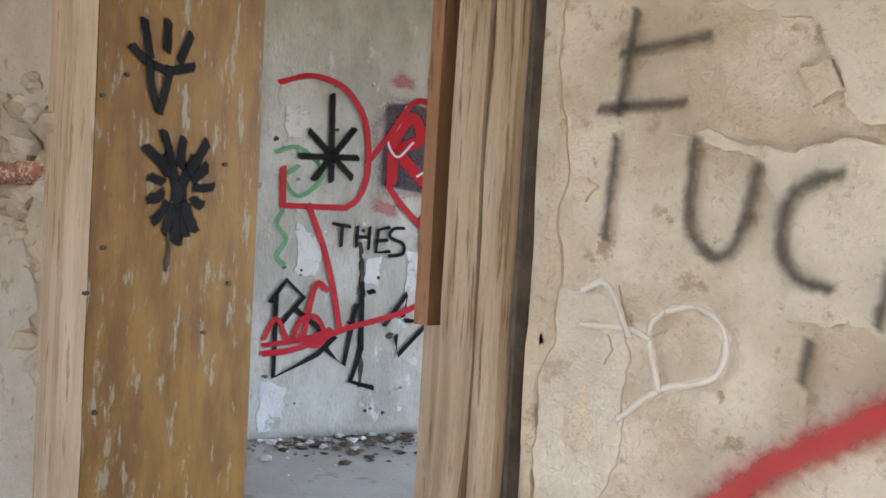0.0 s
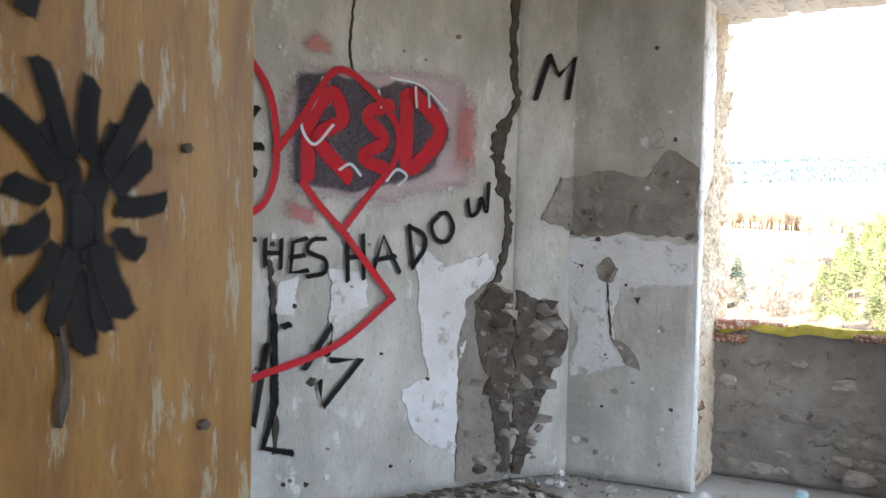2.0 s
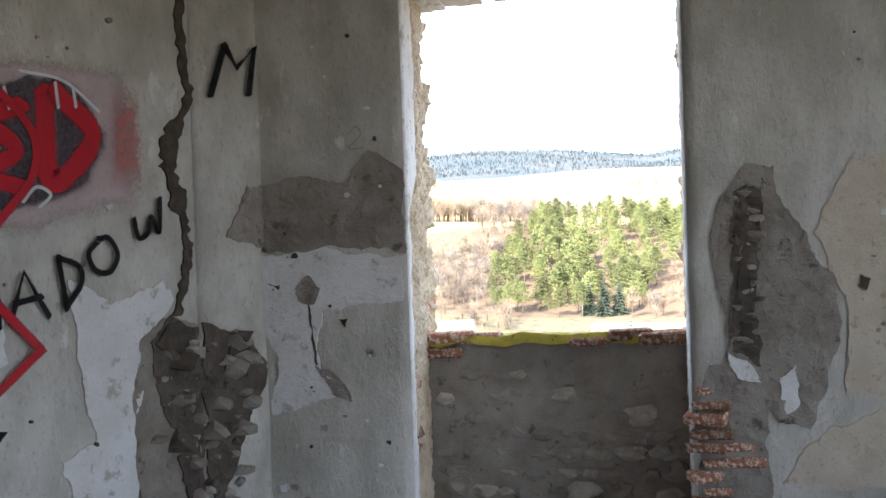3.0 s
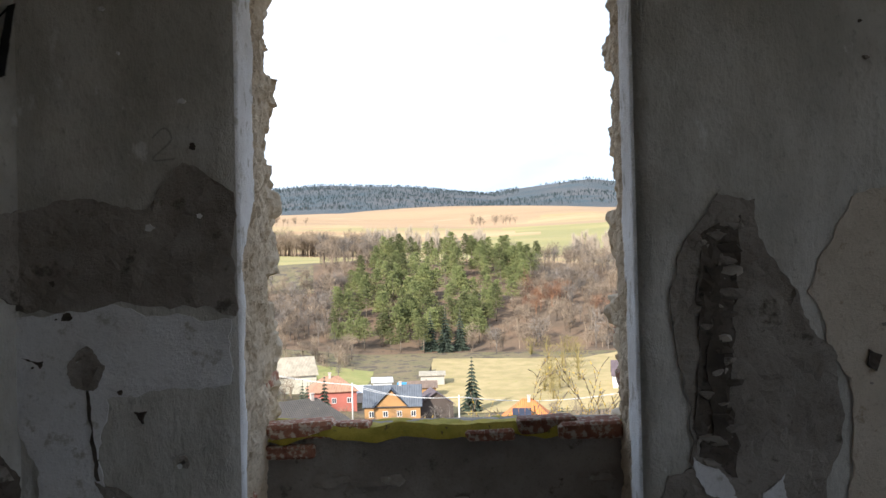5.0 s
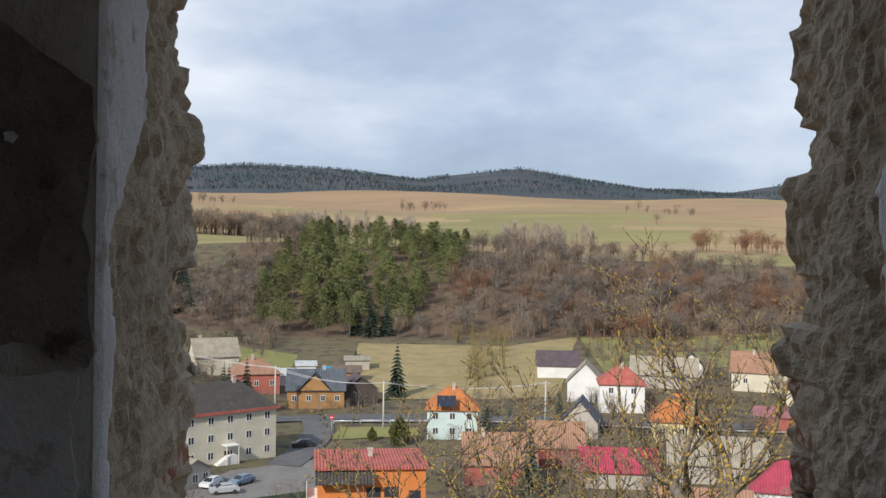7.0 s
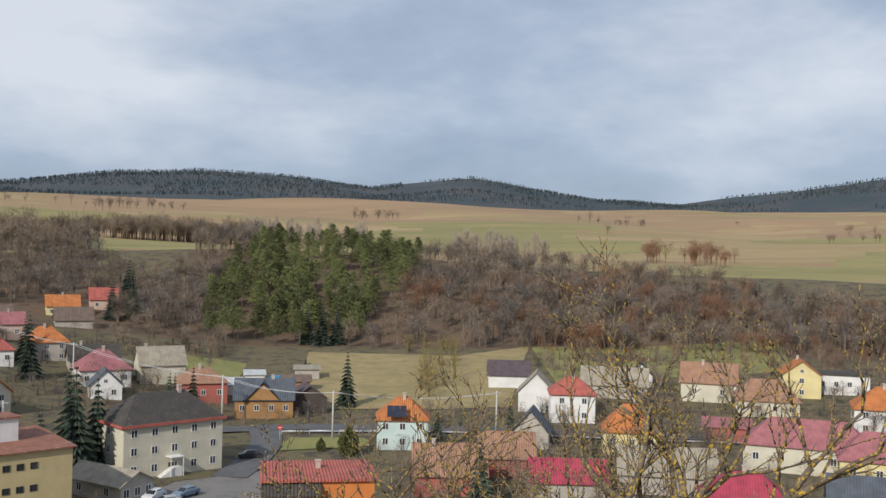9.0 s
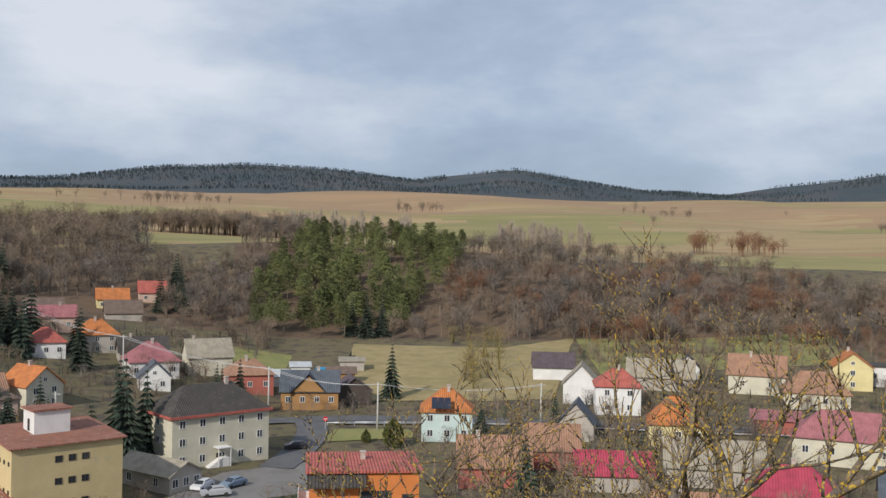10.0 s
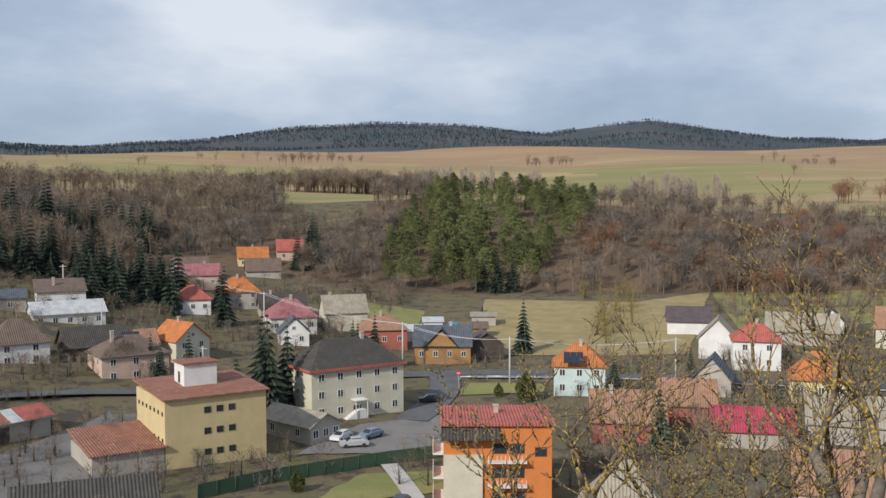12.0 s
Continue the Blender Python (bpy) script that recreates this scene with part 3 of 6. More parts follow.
for r in range(7):
    x = WL + rnd.uniform(-0.02, 0.06)
    while x < WR - 0.03:
        w = rnd.uniform(0.08, 0.2)
        if rnd.random() < (0.95 if r < 4 else 0.6):
            bm = bmesh.new()
            rock(bm, (x + w / 2, 0.499 if r < 4 else 0.508, 0.06 + r * 0.1 + rnd.uniform(-0.015, 0.015)), w * 0.56, (1.05, 0.42, rnd.uniform(0.45, 0.62)), seed=rnd.random() * 50, sub=2)
            part("stone", bm, M_STONE if rnd.random() < 0.5 else M_COAT, parapet)
        x += w * 0.93

# broken plaster and bared masonry; the depth of its holes is painted as dark sheets
PATCHES = (
    ("rough_patch", B_WALL, ((-1.58, 1.40), (-1.52, 1.66), (-1.26, 1.71), (-1.07, 1.67), (-0.94, 1.82), (-0.775, 1.72), (-0.775, 1.32), (-1.12, 1.37), (-1.5, 1.35)), M_COAT, 0.006, wall_north),
    ("limewash_patch", B_WALL, ((-1.52, 1.33), (-1.19, 1.37), (-0.79, 1.31), (-0.8, 1.1), (-1.2, 1.06), (-1.21, 0.78), (-1.09, 0.68), (-1.46, 0.56), (-1.42, 0.83), (-1.5, 1.04)), M_WHITE, 0.004, wall_north),
    # hollows here are raised patches; a darker colour stands in for their shaded depth
    ("hollow", B_WALL, ((-1.26, 1.235), (-1.2, 1.17), (-1.24, 1.09), (-1.31, 1.11), (-1.32, 1.18)), M_COAT, 0.009, wall_north),
    ("hollow", B_WALL, ((-1.24, 0.8), (-1.12, 0.74), (-1.06, 0.62), (-1.16, 0.66)), M_COAT, 0.009, wall_north),
    ("hollow", B_WALL, ((-1.11, 1.02), (-1.07, 1.02), (-1.08, 0.98)), M_SHADEMARK, 0.009, wall_north),
    ("hollow", B_WALL, ((-1.47, 1.20), (-1.40, 1.19), (-1.41, 1.165)), M_SHADEMARK, 0.009, wall_north),
    ("rough_patch", B_WALL, ((0.66, 1.5), (0.78, 1.68), (0.90, 1.66), (0.93, 1.5), (1.04, 1.31), (1.15, 1.15), (1.16, 0.88), (1.02, 0.49), (0.89, 0.52), (0.8, 0.68), (0.67, 0.82), (0.62, 1.37)), M_COAT, 0.006, wall_north),
    # the slot is not cut in: a dark sheet carries its shade
    ("open_core", B_WALL, ((0.72, 1.55), (0.86, 1.62), (0.81, 1.18), (0.82, 0.77), (0.70, 0.84), (0.71, 1.2)), M_CORESHADE, 0.010, wall_north),
    ("open_core", B_WALL, ((0.535, 0.04), (0.54, 0.6), (0.60, 0.78), (0.76, 0.80), (0.86, 0.66), (0.83, 0.42), (0.86, 0.2), (0.80, 0.04)), M_COAT, 0.004, wall_north),
    ("limewash_patch", B_WALL, ((1.06, 1.36), (1.21, 1.66), (1.37, 1.70), (1.42, 1.35), (1.44, 0.99), (1.34, 0.62), (1.18, 0.67), (1.19, 1.08)), M_ANTEW, 0.004, wall_north),
    ("limewash_patch", B_WALL, ((0.9, 0.72), (0.97, 0.78), (0.98, 0.6), (0.92, 0.55)), M_WHITE, 0.010, wall_north),
    ("limewash_patch", B_WALL, ((0.68, 0.84), (0.76, 0.8), (0.82, 0.7), (0.72, 0.72)), M_WHITE, 0.012, wall_north),
    ("limewash_patch", B_WALL, ((1.1, 0.5), (1.5, 0.6), (1.8, 0.55), (1.7, 0.2), (0.9, 0.25)), M_ANTEW, 0.004, wall_north),
    ("hollow", B_WALL, ((1.25, 1.17), (1.29, 1.15), (1.27, 1.10), (1.24, 1.12)), M_CORESHADE, 0.012, wall_north),
    ("hollow", B_WALL, ((1.58, 1.24), (1.68, 1.22), (1.66, 1.08), (1.6, 1.1)), M_CORESHADE, 0.012, wall_north),
    ("limewash_patch", G_WALL, ((0.97, 1.28), (0.78, 1.17), (0.5, 1.25), (0.44, 1.16), (0.61, 1.0), (0.65, 0.59), (0.68, 0.17), (0.95, 0.32), (1.03, 0.55), (0.87, 0.59), (0.94, 0.94)), M_WHITE, 0.004, wall_west),
    ("limewash_patch", G_WALL, ((1.73, 1.09), (1.63, 1.13), (1.65, 0.93), (1.74, 0.95)), M_WHITE, 0.004, wall_west),
    ("limewash_patch", G_WALL, ((1.47, 1.15), (1.25, 1.16), (1.24, 0.97), (1.46, 0.89)), M_WHITE, 0.004, wall_west),
    ("limewash_patch", G_WALL, ((2.36, 0.34), (2.2, 0.3), (2.22, 0.06), (2.36, 0.04)), M_WHITE, 0.004, wall_west),
    ("limewash_patch", G_WALL, ((2.2, 1.3), (2.02, 1.2), (2.06, 0.98), (2.2, 1.0)), M_WHITE, 0.004, wall_west),
    ("limewash_patch", G_WALL, ((2.3, 1.98), (2.15, 1.96), (2.12, 1.78), (2.28, 1.8)), M_WHITE, 0.004, wall_west),
    ("rough_patch", G_WALL, ((0.5, 1.08), (0.64, 0.98), (0.68, 0.6), (0.67, 0.03), (0.31, 0.03), (0.31, 1.03)), M_COAT, 0.006, wall_west),
    ("open_core", G_WALL, ((0.46, 1.09), (0.58, 0.98), (0.54, 0.7), (0.42, 0.5), (0.4, 0.05), (0.31, 0.05), (0.31, 1.02)), M_CORESHADE, 0.011, wall_west),
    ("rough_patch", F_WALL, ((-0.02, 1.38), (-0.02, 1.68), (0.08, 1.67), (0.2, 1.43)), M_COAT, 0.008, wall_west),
    ("open_core", F_WALL, ((0.29, 0.02), (0.24, 0.27), (0.12, 0.53), (0.01, 0.82), (0.08, 0.93), (0.28, 1.02), (0.34, 1.04), (0.34, 0.03)), M_CORESHADE, 0.012, wall_west),
    # raised dark sheets stand in for the shade inside the cavities
    ("cavity", G_WALL, ((0.5, 1.04), (0.56, 0.97), (0.46, 0.86), (0.38, 0.9), (0.34, 1.0), (0.42, 1.06)), M_SHADEMARK, 0.016, wall_west),
    ("cavity", F_WALL, ((0.1, 0.9), (0.2, 0.95), (0.24, 0.8), (0.12, 0.76)), M_SHADEMARK, 0.018, wall_west),
    ("cavity", G_WALL, ((0.34, 0.5), (0.46, 0.45), (0.42, 0.3), (0.36, 0.05), (0.33, 0.05)), M_SHADEMARK, 0.016, wall_west),
    ("cavity", B_WALL, ((0.73, 1.45), (0.79, 1.45), (0.78, 1.2), (0.80, 0.9), (0.73, 0.88), (0.74, 1.2)), M_SHADEMARK, 0.016, wall_north),
    ("rough_patch", D_WALL, ((-1.4, 1.75), (-0.84, 1.72), (-0.73, 1.45), (-0.44, 1.42), (-0.415, 1.05), (-0.5, 1.12), (-0.74, 1.13), (-0.8, 0.85), (-0.82, 0.5), (-1.4, 0.4)), M_MORTAR, 0.010, wall_south),
    ("plaster_skin", D_WALL, ((-0.72, 1.2), (-0.56, 1.21), (-0.45, 1.02), (-0.42, 0.4), (-0.75, 0.3), (-0.74, 0.9)), M_ANTEW, 0.018, wall_south),
    ("plaster_skin", D_WALL, ((1.2, 1.62), (1.36, 1.58), (1.42, 1.45), (1.62, 1.42), (1.7, 1.7), (1.4, 1.75)), M_ANTEW, 0.004, wall_south),
    ("plaster_skin", D_WALL, ((1.16, 1.44), (1.3, 1.40), (1.34, 1.2), (1.5, 1.18), (1.6, 1.36), (1.4, 1.43)), M_ANTEW, 0.003, wall_south),
    ("plaster_skin", D_WALL, ((0.985, 1.2), (1.1, 1.22), (1.12, 1.0), (1.05, 0.86), (0.98, 0.9)), M_ANTEW, 0.003, wall_south),
    ("rough_patch", D_WALL, ((1.03, 1.04), (1.06, 1.07), (1.08, 1.0), (1.05, 0.96), (1.02, 0.98)), M_MORTAR, 0.004, wall_south),
    ("rough_patch", D_WALL, ((0.96, 1.9), (1.0, 1.9), (0.985, 1.5), (1.0, 1.2), (0.975, 0.9), (0.985, 0.5), (0.96, 0.5)), M_MORTAR, 0.008, wall_south),
    ("rough_patch", D_WALL, ((1.34, 1.52), (1.38, 1.53), (1.40, 1.49), (1.36, 1.47)), M_MORTAR, 0.007, wall_south),
    ("plaster_skin", D_WALL, ((-0.9, 2.2), (-0.45, 2.2), (-0.43, 1.52), (-0.6, 1.5), (-0.76, 1.6), (-0.9, 1.66)), M_ANTEW, 0.014, wall_south),
)
for k, (nm, wl_, pts, m_, off, par) in enumerate(PATCHES):
    flake(nm, wl_, pts, m_, par, off, seed=k + 3)
# the long crack by the corner and thinner ones
for wl_, pts, w, par in ((G_WALL, ((0.33, 2.9), (0.35, 2.35), (0.32, 2.07), (0.44, 1.83), (0.39, 1.58), (0.35, 1.36), (0.43, 1.08)), 0.022, wall_west), (G_WALL, ((1.36, 2.5), (1.38, 2.2), (1.33, 2.05)), 0.004, wall_west),
                         (G_WALL, ((1.78, 1.2), (1.75, 0.9), (1.73, 0.3)), 0.012, wall_west),
                         (B_WALL, ((1.48, 1.82), (1.57, 1.6), (1.48, 1.33), (1.49, 0.99), (1.5, 0.62)), 0.012, wall_north), (B_WALL, ((-1.26, 1.09), (-1.23, 0.8)), 0.005, wall_north)):
    line = smooth_line(pts, 10)
    rr = random.Random(3)
    left, right = [], []
    for i, q in enumerate(line):
        ww = w * (0.5 + 0.9 * rr.random()) * (1.8 if w > 0.02 and 1.55 < q.y < 1.95 else 1)
        j = (rr.random() - 0.5) * w
        left.append((q.x - ww + j, q.y))
        right.append((q.x + ww + j, q.y))
    flake("crack", wl_, left + right[::-1], M_SHADEMARK, par, 0.0075, seed=9, levels=1)
rnd = random.Random(8)
for k in range(56):
    z = rnd.uniform(0.05, 0.96)
    s = rnd.uniform(-0.3 * (0.4 + 0.6 * z), 0.22 if z < 0.5 else 0.26)
    bm = bmesh.new()
    rock(bm, G_WALL.at(0.32 + s, z, 0.0) if s > 0 else F_WALL.at(0.34 + s, z, 0.0), rnd.uniform(0.025, 0.115) * (1.15 if z > 0.5 else 0.75), (1.1, 0.75, 0.55), seed=k, sub=1)
    part("stone", bm, (M_COAT, M_COAT, M_CORESHADE, M_STONE, M_COAT)[k % 5], wall_west)
for k in range(230):
    sx, z = rnd.uniform(-1.3, -0.42), rnd.uniform(0.3, 1.95)
    if (z < 1.2 and -0.73 < sx < -0.50) or (z > 1.6 and sx > -0.75):
        continue
    bm = bmesh.new()
    rock(bm, D_WALL.at(sx, z, 0.016), rnd.uniform(0.018, 0.08), (1, 0.85, 0.7), seed=k + 60, sub=1 if k % 3 else 2)
    part("stone", bm, (M_MORTAR, M_ANTEW, M_MORTAR, M_ANTE)[k % 4], wall_south)
for k, (x, z) in enumerate(((-0.62, 1.36), (-0.53, 1.37), (-0.9, 1.47), (-1.0, 1.44))):
    brick(wall_south, x, -4.735, z, 4, k, s=0.7)

# the stacked stones of the slot beside the window, whose shade is painted as dark sheets
for k in range(22):
    bm = bmesh.new()
    z = 0.82 + k * 0.036
    rock(bm, B_WALL.at(0.765 + 0.03 * (k % 2) + rnd.uniform(-0.03, 0.02) + 0.04 * (z > 1.4), z, 0.002), rnd.uniform(0.035, 0.06), (1.1, 0.6, 0.5), seed=k + 300, sub=1)
    part("stone", bm, (M_COAT, M_CORESHADE, M_STONE)[k % 3], wall_north)

# chips knocked out of the plaster, and flecks left on it
rnd = random.Random(77)
for k in range(150):
    wl_, s0, s1, par = ((B_WALL, -1.45, -0.82, wall_north), (B_WALL, 1.15, 2.3, wall_north), (G_WALL, 0.7, 2.6, wall_west), (D_WALL, 1.0, 1.7, wall_south), (G_WALL, 0.7, 2.6, wall_west))[k % 5]
    s, z = rnd.uniform(s0, s1), rnd.uniform(0.1, 2.4)
    r = rnd.uniform(0.004, 0.013) if k % 4 else rnd.uniform(0.014, 0.03)
    m_ = rnd.choice((M_COAT, M_WHITE, M_COAT, M_SHADEMARK) if wl_ is not D_WALL else (M_MORTAR, M_ANTEW, M_MORTAR))
    flake("chip", wl_, [(s + r * rnd.uniform(0.6, 1.5) * math.cos(a), z + r * rnd.uniform(0.6, 1.2) * math.sin(a)) for a in (0, 1.2, 2.5, 3.8, 5)], m_, par, 0.0085, seed=k, levels=2, relief=0.0)

# ---- the doorway's woodwork ----
door_lining = empty("door_lining", pose(0, 0, 0), "ochre painted deep wooden door lining with pale casing", "door lining", kind="structure")


def board(name, x0, x1, y0, y1, z0, z1, m_, label="", wob=0.003, lean=0.0):
    bm = bmesh.new()
    n = 24
    rows = []
    for k in range(n + 1):
        z = z0 + (z1 - z0) * k / n
        o = [wob * noise.noise(Vector((x0 * 9 + c, z * 4, c * 3.1))) for c in range(4)]
        rows.append([bm.verts.new((x + o[c] - lean * z, y + o[(c + 1) % 4], z)) for c, (x, y) in enumerate(((x0, y0), (x1, y0), (x1, y1), (x0, y1)))])
    for k in range(n):
        for c in range(4):
            bm.faces.new((rows[k][c], rows[k][(c + 1) % 4], rows[k + 1][(c + 1) % 4], rows[k + 1][c]))
    bm.faces.new(rows[0][::-1])
    bm.faces.new(rows[-1])
    return part(name, bm, m_, door_lining, label)


board("lining_board", DL - 0.03, DL, -4.70, -4.19, 0, DH, M_OCHRE, "ochre painted board with worn spots", lean=LEAN)
board("casing", DL - 0.098, DL - 0.02, -4.765, -4.715, 0, DH + 0.1, M_PALEWOOD, "pale bare wood casing", lean=LEAN)
board("bead", DL - 0.018, DL + 0.004, -4.77, -4.705, 0, DH, M_PALEWOOD, lean=LEAN)
board("stop_batten", DR, DR + 0.05, -4.76, -4.2, 0.0, 1.13, M_OLDWOOD)
board("stop_batten", DR - 0.01, DR + 0.016, -4.775, -4.2, 1.13, DH, M_BROWNWOOD, "brown stained batten")
board("rebate", DR + 0.018, DR + 0.05, -4.66, -4.2, 1.13, DH, M_BROWNWOOD)
board("casing", DR + 0.052, DR + 0.112, -4.785, -4.715, 0, DH + 0.1, M_OLDWOOD, "weathered cracked casing", wob=0.009)
board("casing", DR + 0.119, DR + 0.165, -4.78, -4.715, 0, DH + 0.1, M_OLDWOOD, wob=0.009)
board("casing", DR + 0.168, DR + 0.176, -4.755, -4.715, 0, DH + 0.1, M_SHADEMARK, "dark open joint")
board("head_board", DL - 0.09, DR + 0.05, -4.72, -4.2, DH, DH + 0.03, M_OCHRE)
rnd = random.Random(11)
for k, (s, z) in enumerate(((0.012, 1.088), (0.035, 1.56), (0.41, 1.43), (0.055, 1.196), (0.44, 1.11), (0.10, 1.62), (0.36, 0.98), (0.05, 0.8))):
    flake("knot", L_WALL, [(s + 0.008 * math.cos(a) * (1.5 if k == 0 else 1), z + 0.006 * math.sin(a)) for a in (0, 1.2, 2.5, 3.8, 5)], M_SHADEMARK, door_lining, 0.005, seed=k, levels=2)
flake("split", L_WALL, [(0.232, 1.24), (0.236, 1.24), (0.235, 1.14), (0.233, 1.14)], M_SHADEMARK, door_lining, 0.005, levels=2)

# ---- spray paint ----
LAYER[0] = 0.0165
bm = bmesh.new()
splash(bm, G_WALL, ((1.82, 1.92), (1.70, 2.15), (1.22, 2.17), (0.60, 2.18), (0.56, 1.56), (1.09, 1.43), (1.72, 1.45)), seed=2, rim=0.25)
tagged(part("haze", bm, M_PINK), "pale pink sprayed ground behind lettering", "graffiti")
bm = bmesh.new()
splash(bm, G_WALL, ((0.74, 2.1), (0.58, 2.12), (0.57, 1.6), (0.78, 1.62)), seed=4, rim=0.6)
splash(bm, G_WALL, ((1.70, 2.2), (1.58, 2.3), (1.45, 2.24), (1.44, 2.15), (1.62, 2.15)), seed=5, rim=0.6)
splash(bm, G_WALL, ((1.76, 1.5), (1.5, 1.46), (1.5, 1.33), (1.74, 1.38)), seed=6, rim=0.6)
tagged(part("haze", bm, M_REDSOFT), "thin red sprayed haze on plaster", "graffiti")
bm = bmesh.new()
splash(bm, G_WALL, ((1.69, 2.06), (1.49, 2.1), (1.22, 2.05), (1.11, 2.11), (0.89, 2.08), (0.75, 1.88), (0.84, 1.67), (1.07, 1.58), (1.23, 1.54), (1.42, 1.51), (1.70, 1.54)), seed=7, rim=0.09)
tagged(part("lettering_shadow", bm, M_INK), "black sprayed ground of bubble lettering", "graffiti")
for pts, w in ((((1.60, 1.58), (1.59, 1.85), (1.48, 1.99), (1.42, 1.87), (1.55, 1.77), (1.38, 1.6)), 0.075), (((1.15, 1.97), (1.28, 1.9), (1.18, 1.79), (1.30, 1.7), (1.15, 1.64)), 0.07), (((1.05, 2.03), (1.04, 1.68), (0.90, 1.76), (0.84, 1.89), (1.0, 2.03)), 0.085)):
    writing("letter", M_RED, G_WALL, [pts], w, "red bubble letter sprayed on black ground")
writing("highlight", M_WSPRAY, G_WALL, (((1.53, 2.06), (1.57, 1.94), (1.64, 1.83), (1.57, 1.74), (1.47, 1.84)), ((1.15, 2.1), (0.96, 2.08), (0.8, 1.97)), ((1.43, 1.63), (1.37, 1.66), (1.31, 1.61)), ((1.16, 1.59), (1.1, 1.65), (1.04, 1.62), (1.09, 1.57)), ((1.0, 2.07), (0.99, 1.97)), ((0.92, 2.06), (0.91, 1.98)), ((1.22, 2.03), (1.2, 1.95))), 0.016, "thin white sprayed highlights")
writing("scribble", M_GREEN, G_WALL, (((2.35, 1.7), (2.22, 1.74), (2.08, 1.65), (2.07, 1.55), (2.2, 1.45), (2.29, 1.55), (2.21, 1.63)), ((2.29, 1.36), (2.32, 1.28), (2.26, 1.19), (2.31, 1.09), (2.26, 1.04))), 0.03, "faint green sprayed scribble")
writing("drawing", M_BLACK, G_WALL, (((2.02, 2.07), (2.0, 1.56)), ((2.15, 1.84), (1.87, 1.59)), ((1.87, 1.88), (2.11, 1.56)), ((2.2, 1.69), (1.84, 1.71))), 0.042, "black sprayed star of crossed lines")
writing("lettering", M_BLACK, G_WALL, (((1.97, 1.3), (1.86, 1.29)), ((1.91, 1.29), (1.91, 1.17)), ((1.81, 1.29), (1.81, 1.17)), ((1.73, 1.29), (1.73, 1.16)), ((1.81, 1.23), (1.73, 1.23)), ((1.6, 1.3), (1.67, 1.28), (1.68, 1.14), (1.59, 1.15)), ((1.68, 1.21), (1.61, 1.22))), 0.024, "black sprayed letters T H E", False)
writing("lettering", M_BLACK, G_WALL, (((1.5, 1.3), (1.57, 1.29), (1.59, 1.24), (1.5, 1.2), (1.5, 1.14), (1.59, 1.12)),), 0.024, "black sprayed letter S")
writing("lettering", M_BLACK, G_WALL, (((1.38, 1.32), (1.37, 1.1)), ((1.29, 1.32), (1.28, 1.11)), ((1.37, 1.21), (1.28, 1.22)), ((1.23, 1.13), (1.17, 1.32), (1.07, 1.14)), ((1.21, 1.2), (1.1, 1.22)), ((0.99, 1.16), (1.02, 1.37))), 0.026, "black sprayed letters H A", False)
writing("lettering", M_BLACK, G_WALL, (((1.02, 1.37), (0.93, 1.33), (0.92, 1.26), (0.99, 1.17)), ((0.82, 1.44), (0.88, 1.38), (0.85, 1.31), (0.78, 1.3), (0.74, 1.37), (0.78, 1.44), (0.83, 1.44)), ((0.65, 1.52), (0.63, 1.44), (0.58, 1.46), (0.56, 1.53), (0.52, 1.46), (0.51, 1.61))), 0.026, "black sprayed letters D O W")
writing("scrawl", M_BLACK, G_WALL, (((2.33, 0.82), (2.24, 0.95), (2.13, 0.85), (2.26, 0.69)), ((2.3, 0.85), (2.29, 0.37), (2.02, 0.51), (1.92, 0.61)), ((2.18, 0.78), (2.03, 0.67), (1.97, 0.54), (1.85, 0.44), (1.79, 0.81)), ((1.76, 0.94), (1.74, 0.54), (1.8, 0.34), (1.65, 0.3)), ((1.59, 0.69), (1.45, 0.89), (1.47, 0.75)), ((1.45, 0.72), (1.28, 0.72), (1.49, 0.5), (1.51, 0.62)), ((1.71, 0.89), (1.68, 0.9))), 0.034, "black sprayed angular scrawl", False)
writing("drawing", M_RED, G_WALL, (((2.35, 2.11), (2.16, 2.17), (1.96, 2.13), (1.82, 1.98), (1.77, 1.79), (1.77, 1.59), (1.82, 1.46), (1.9, 1.4)), ((1.9, 1.4), (2.29, 1.39)), ((2.29, 1.39), (2.3, 1.61)), ((2.13, 1.4), (2.02, 1.15), (1.95, 0.93), (1.89, 0.67)), ((2.12, 0.6), (2.06, 0.92), (1.98, 0.9))), 0.034, "red sprayed loop with a long stem")
writing("drawing", M_RED, G_WALL, (((1.77, 1.69), (1.64, 1.86), (1.46, 2.1), (1.26, 2.02), (1.11, 1.86), (1.12, 1.69), (1.27, 1.51), (1.41, 1.34)), ((1.41, 1.34), (1.11, 1.01)), ((1.11, 1.01), (1.43, 0.79), (1.86, 0.66), (2.16, 0.54), (2.36, 0.51)), ((1.41, 1.34), (1.53, 1.45), (1.63, 1.56))), 0.036, "red sprayed kite and trailing line")
writing("scribble", M_RED, G_WALL, (((2.36, 0.6), (2.29, 0.72), (2.2, 0.58), (2.14, 0.71), (2.04, 0.73), (1.98, 0.6), (2.06, 0.56), (2.15, 0.62)), ((2.36, 0.56), (2.1, 0.6), (1.95, 0.66))), 0.03, "dense red sprayed scribble")
writing("lettering", M_BLACK, F_WALL, (((0.26, 2.09), (0.18, 2.33)), ((0.18, 2.33), (0.12, 2.23), (0.02, 2.34), (0.06, 2.11))), 0.034, "black sprayed letter M", False)
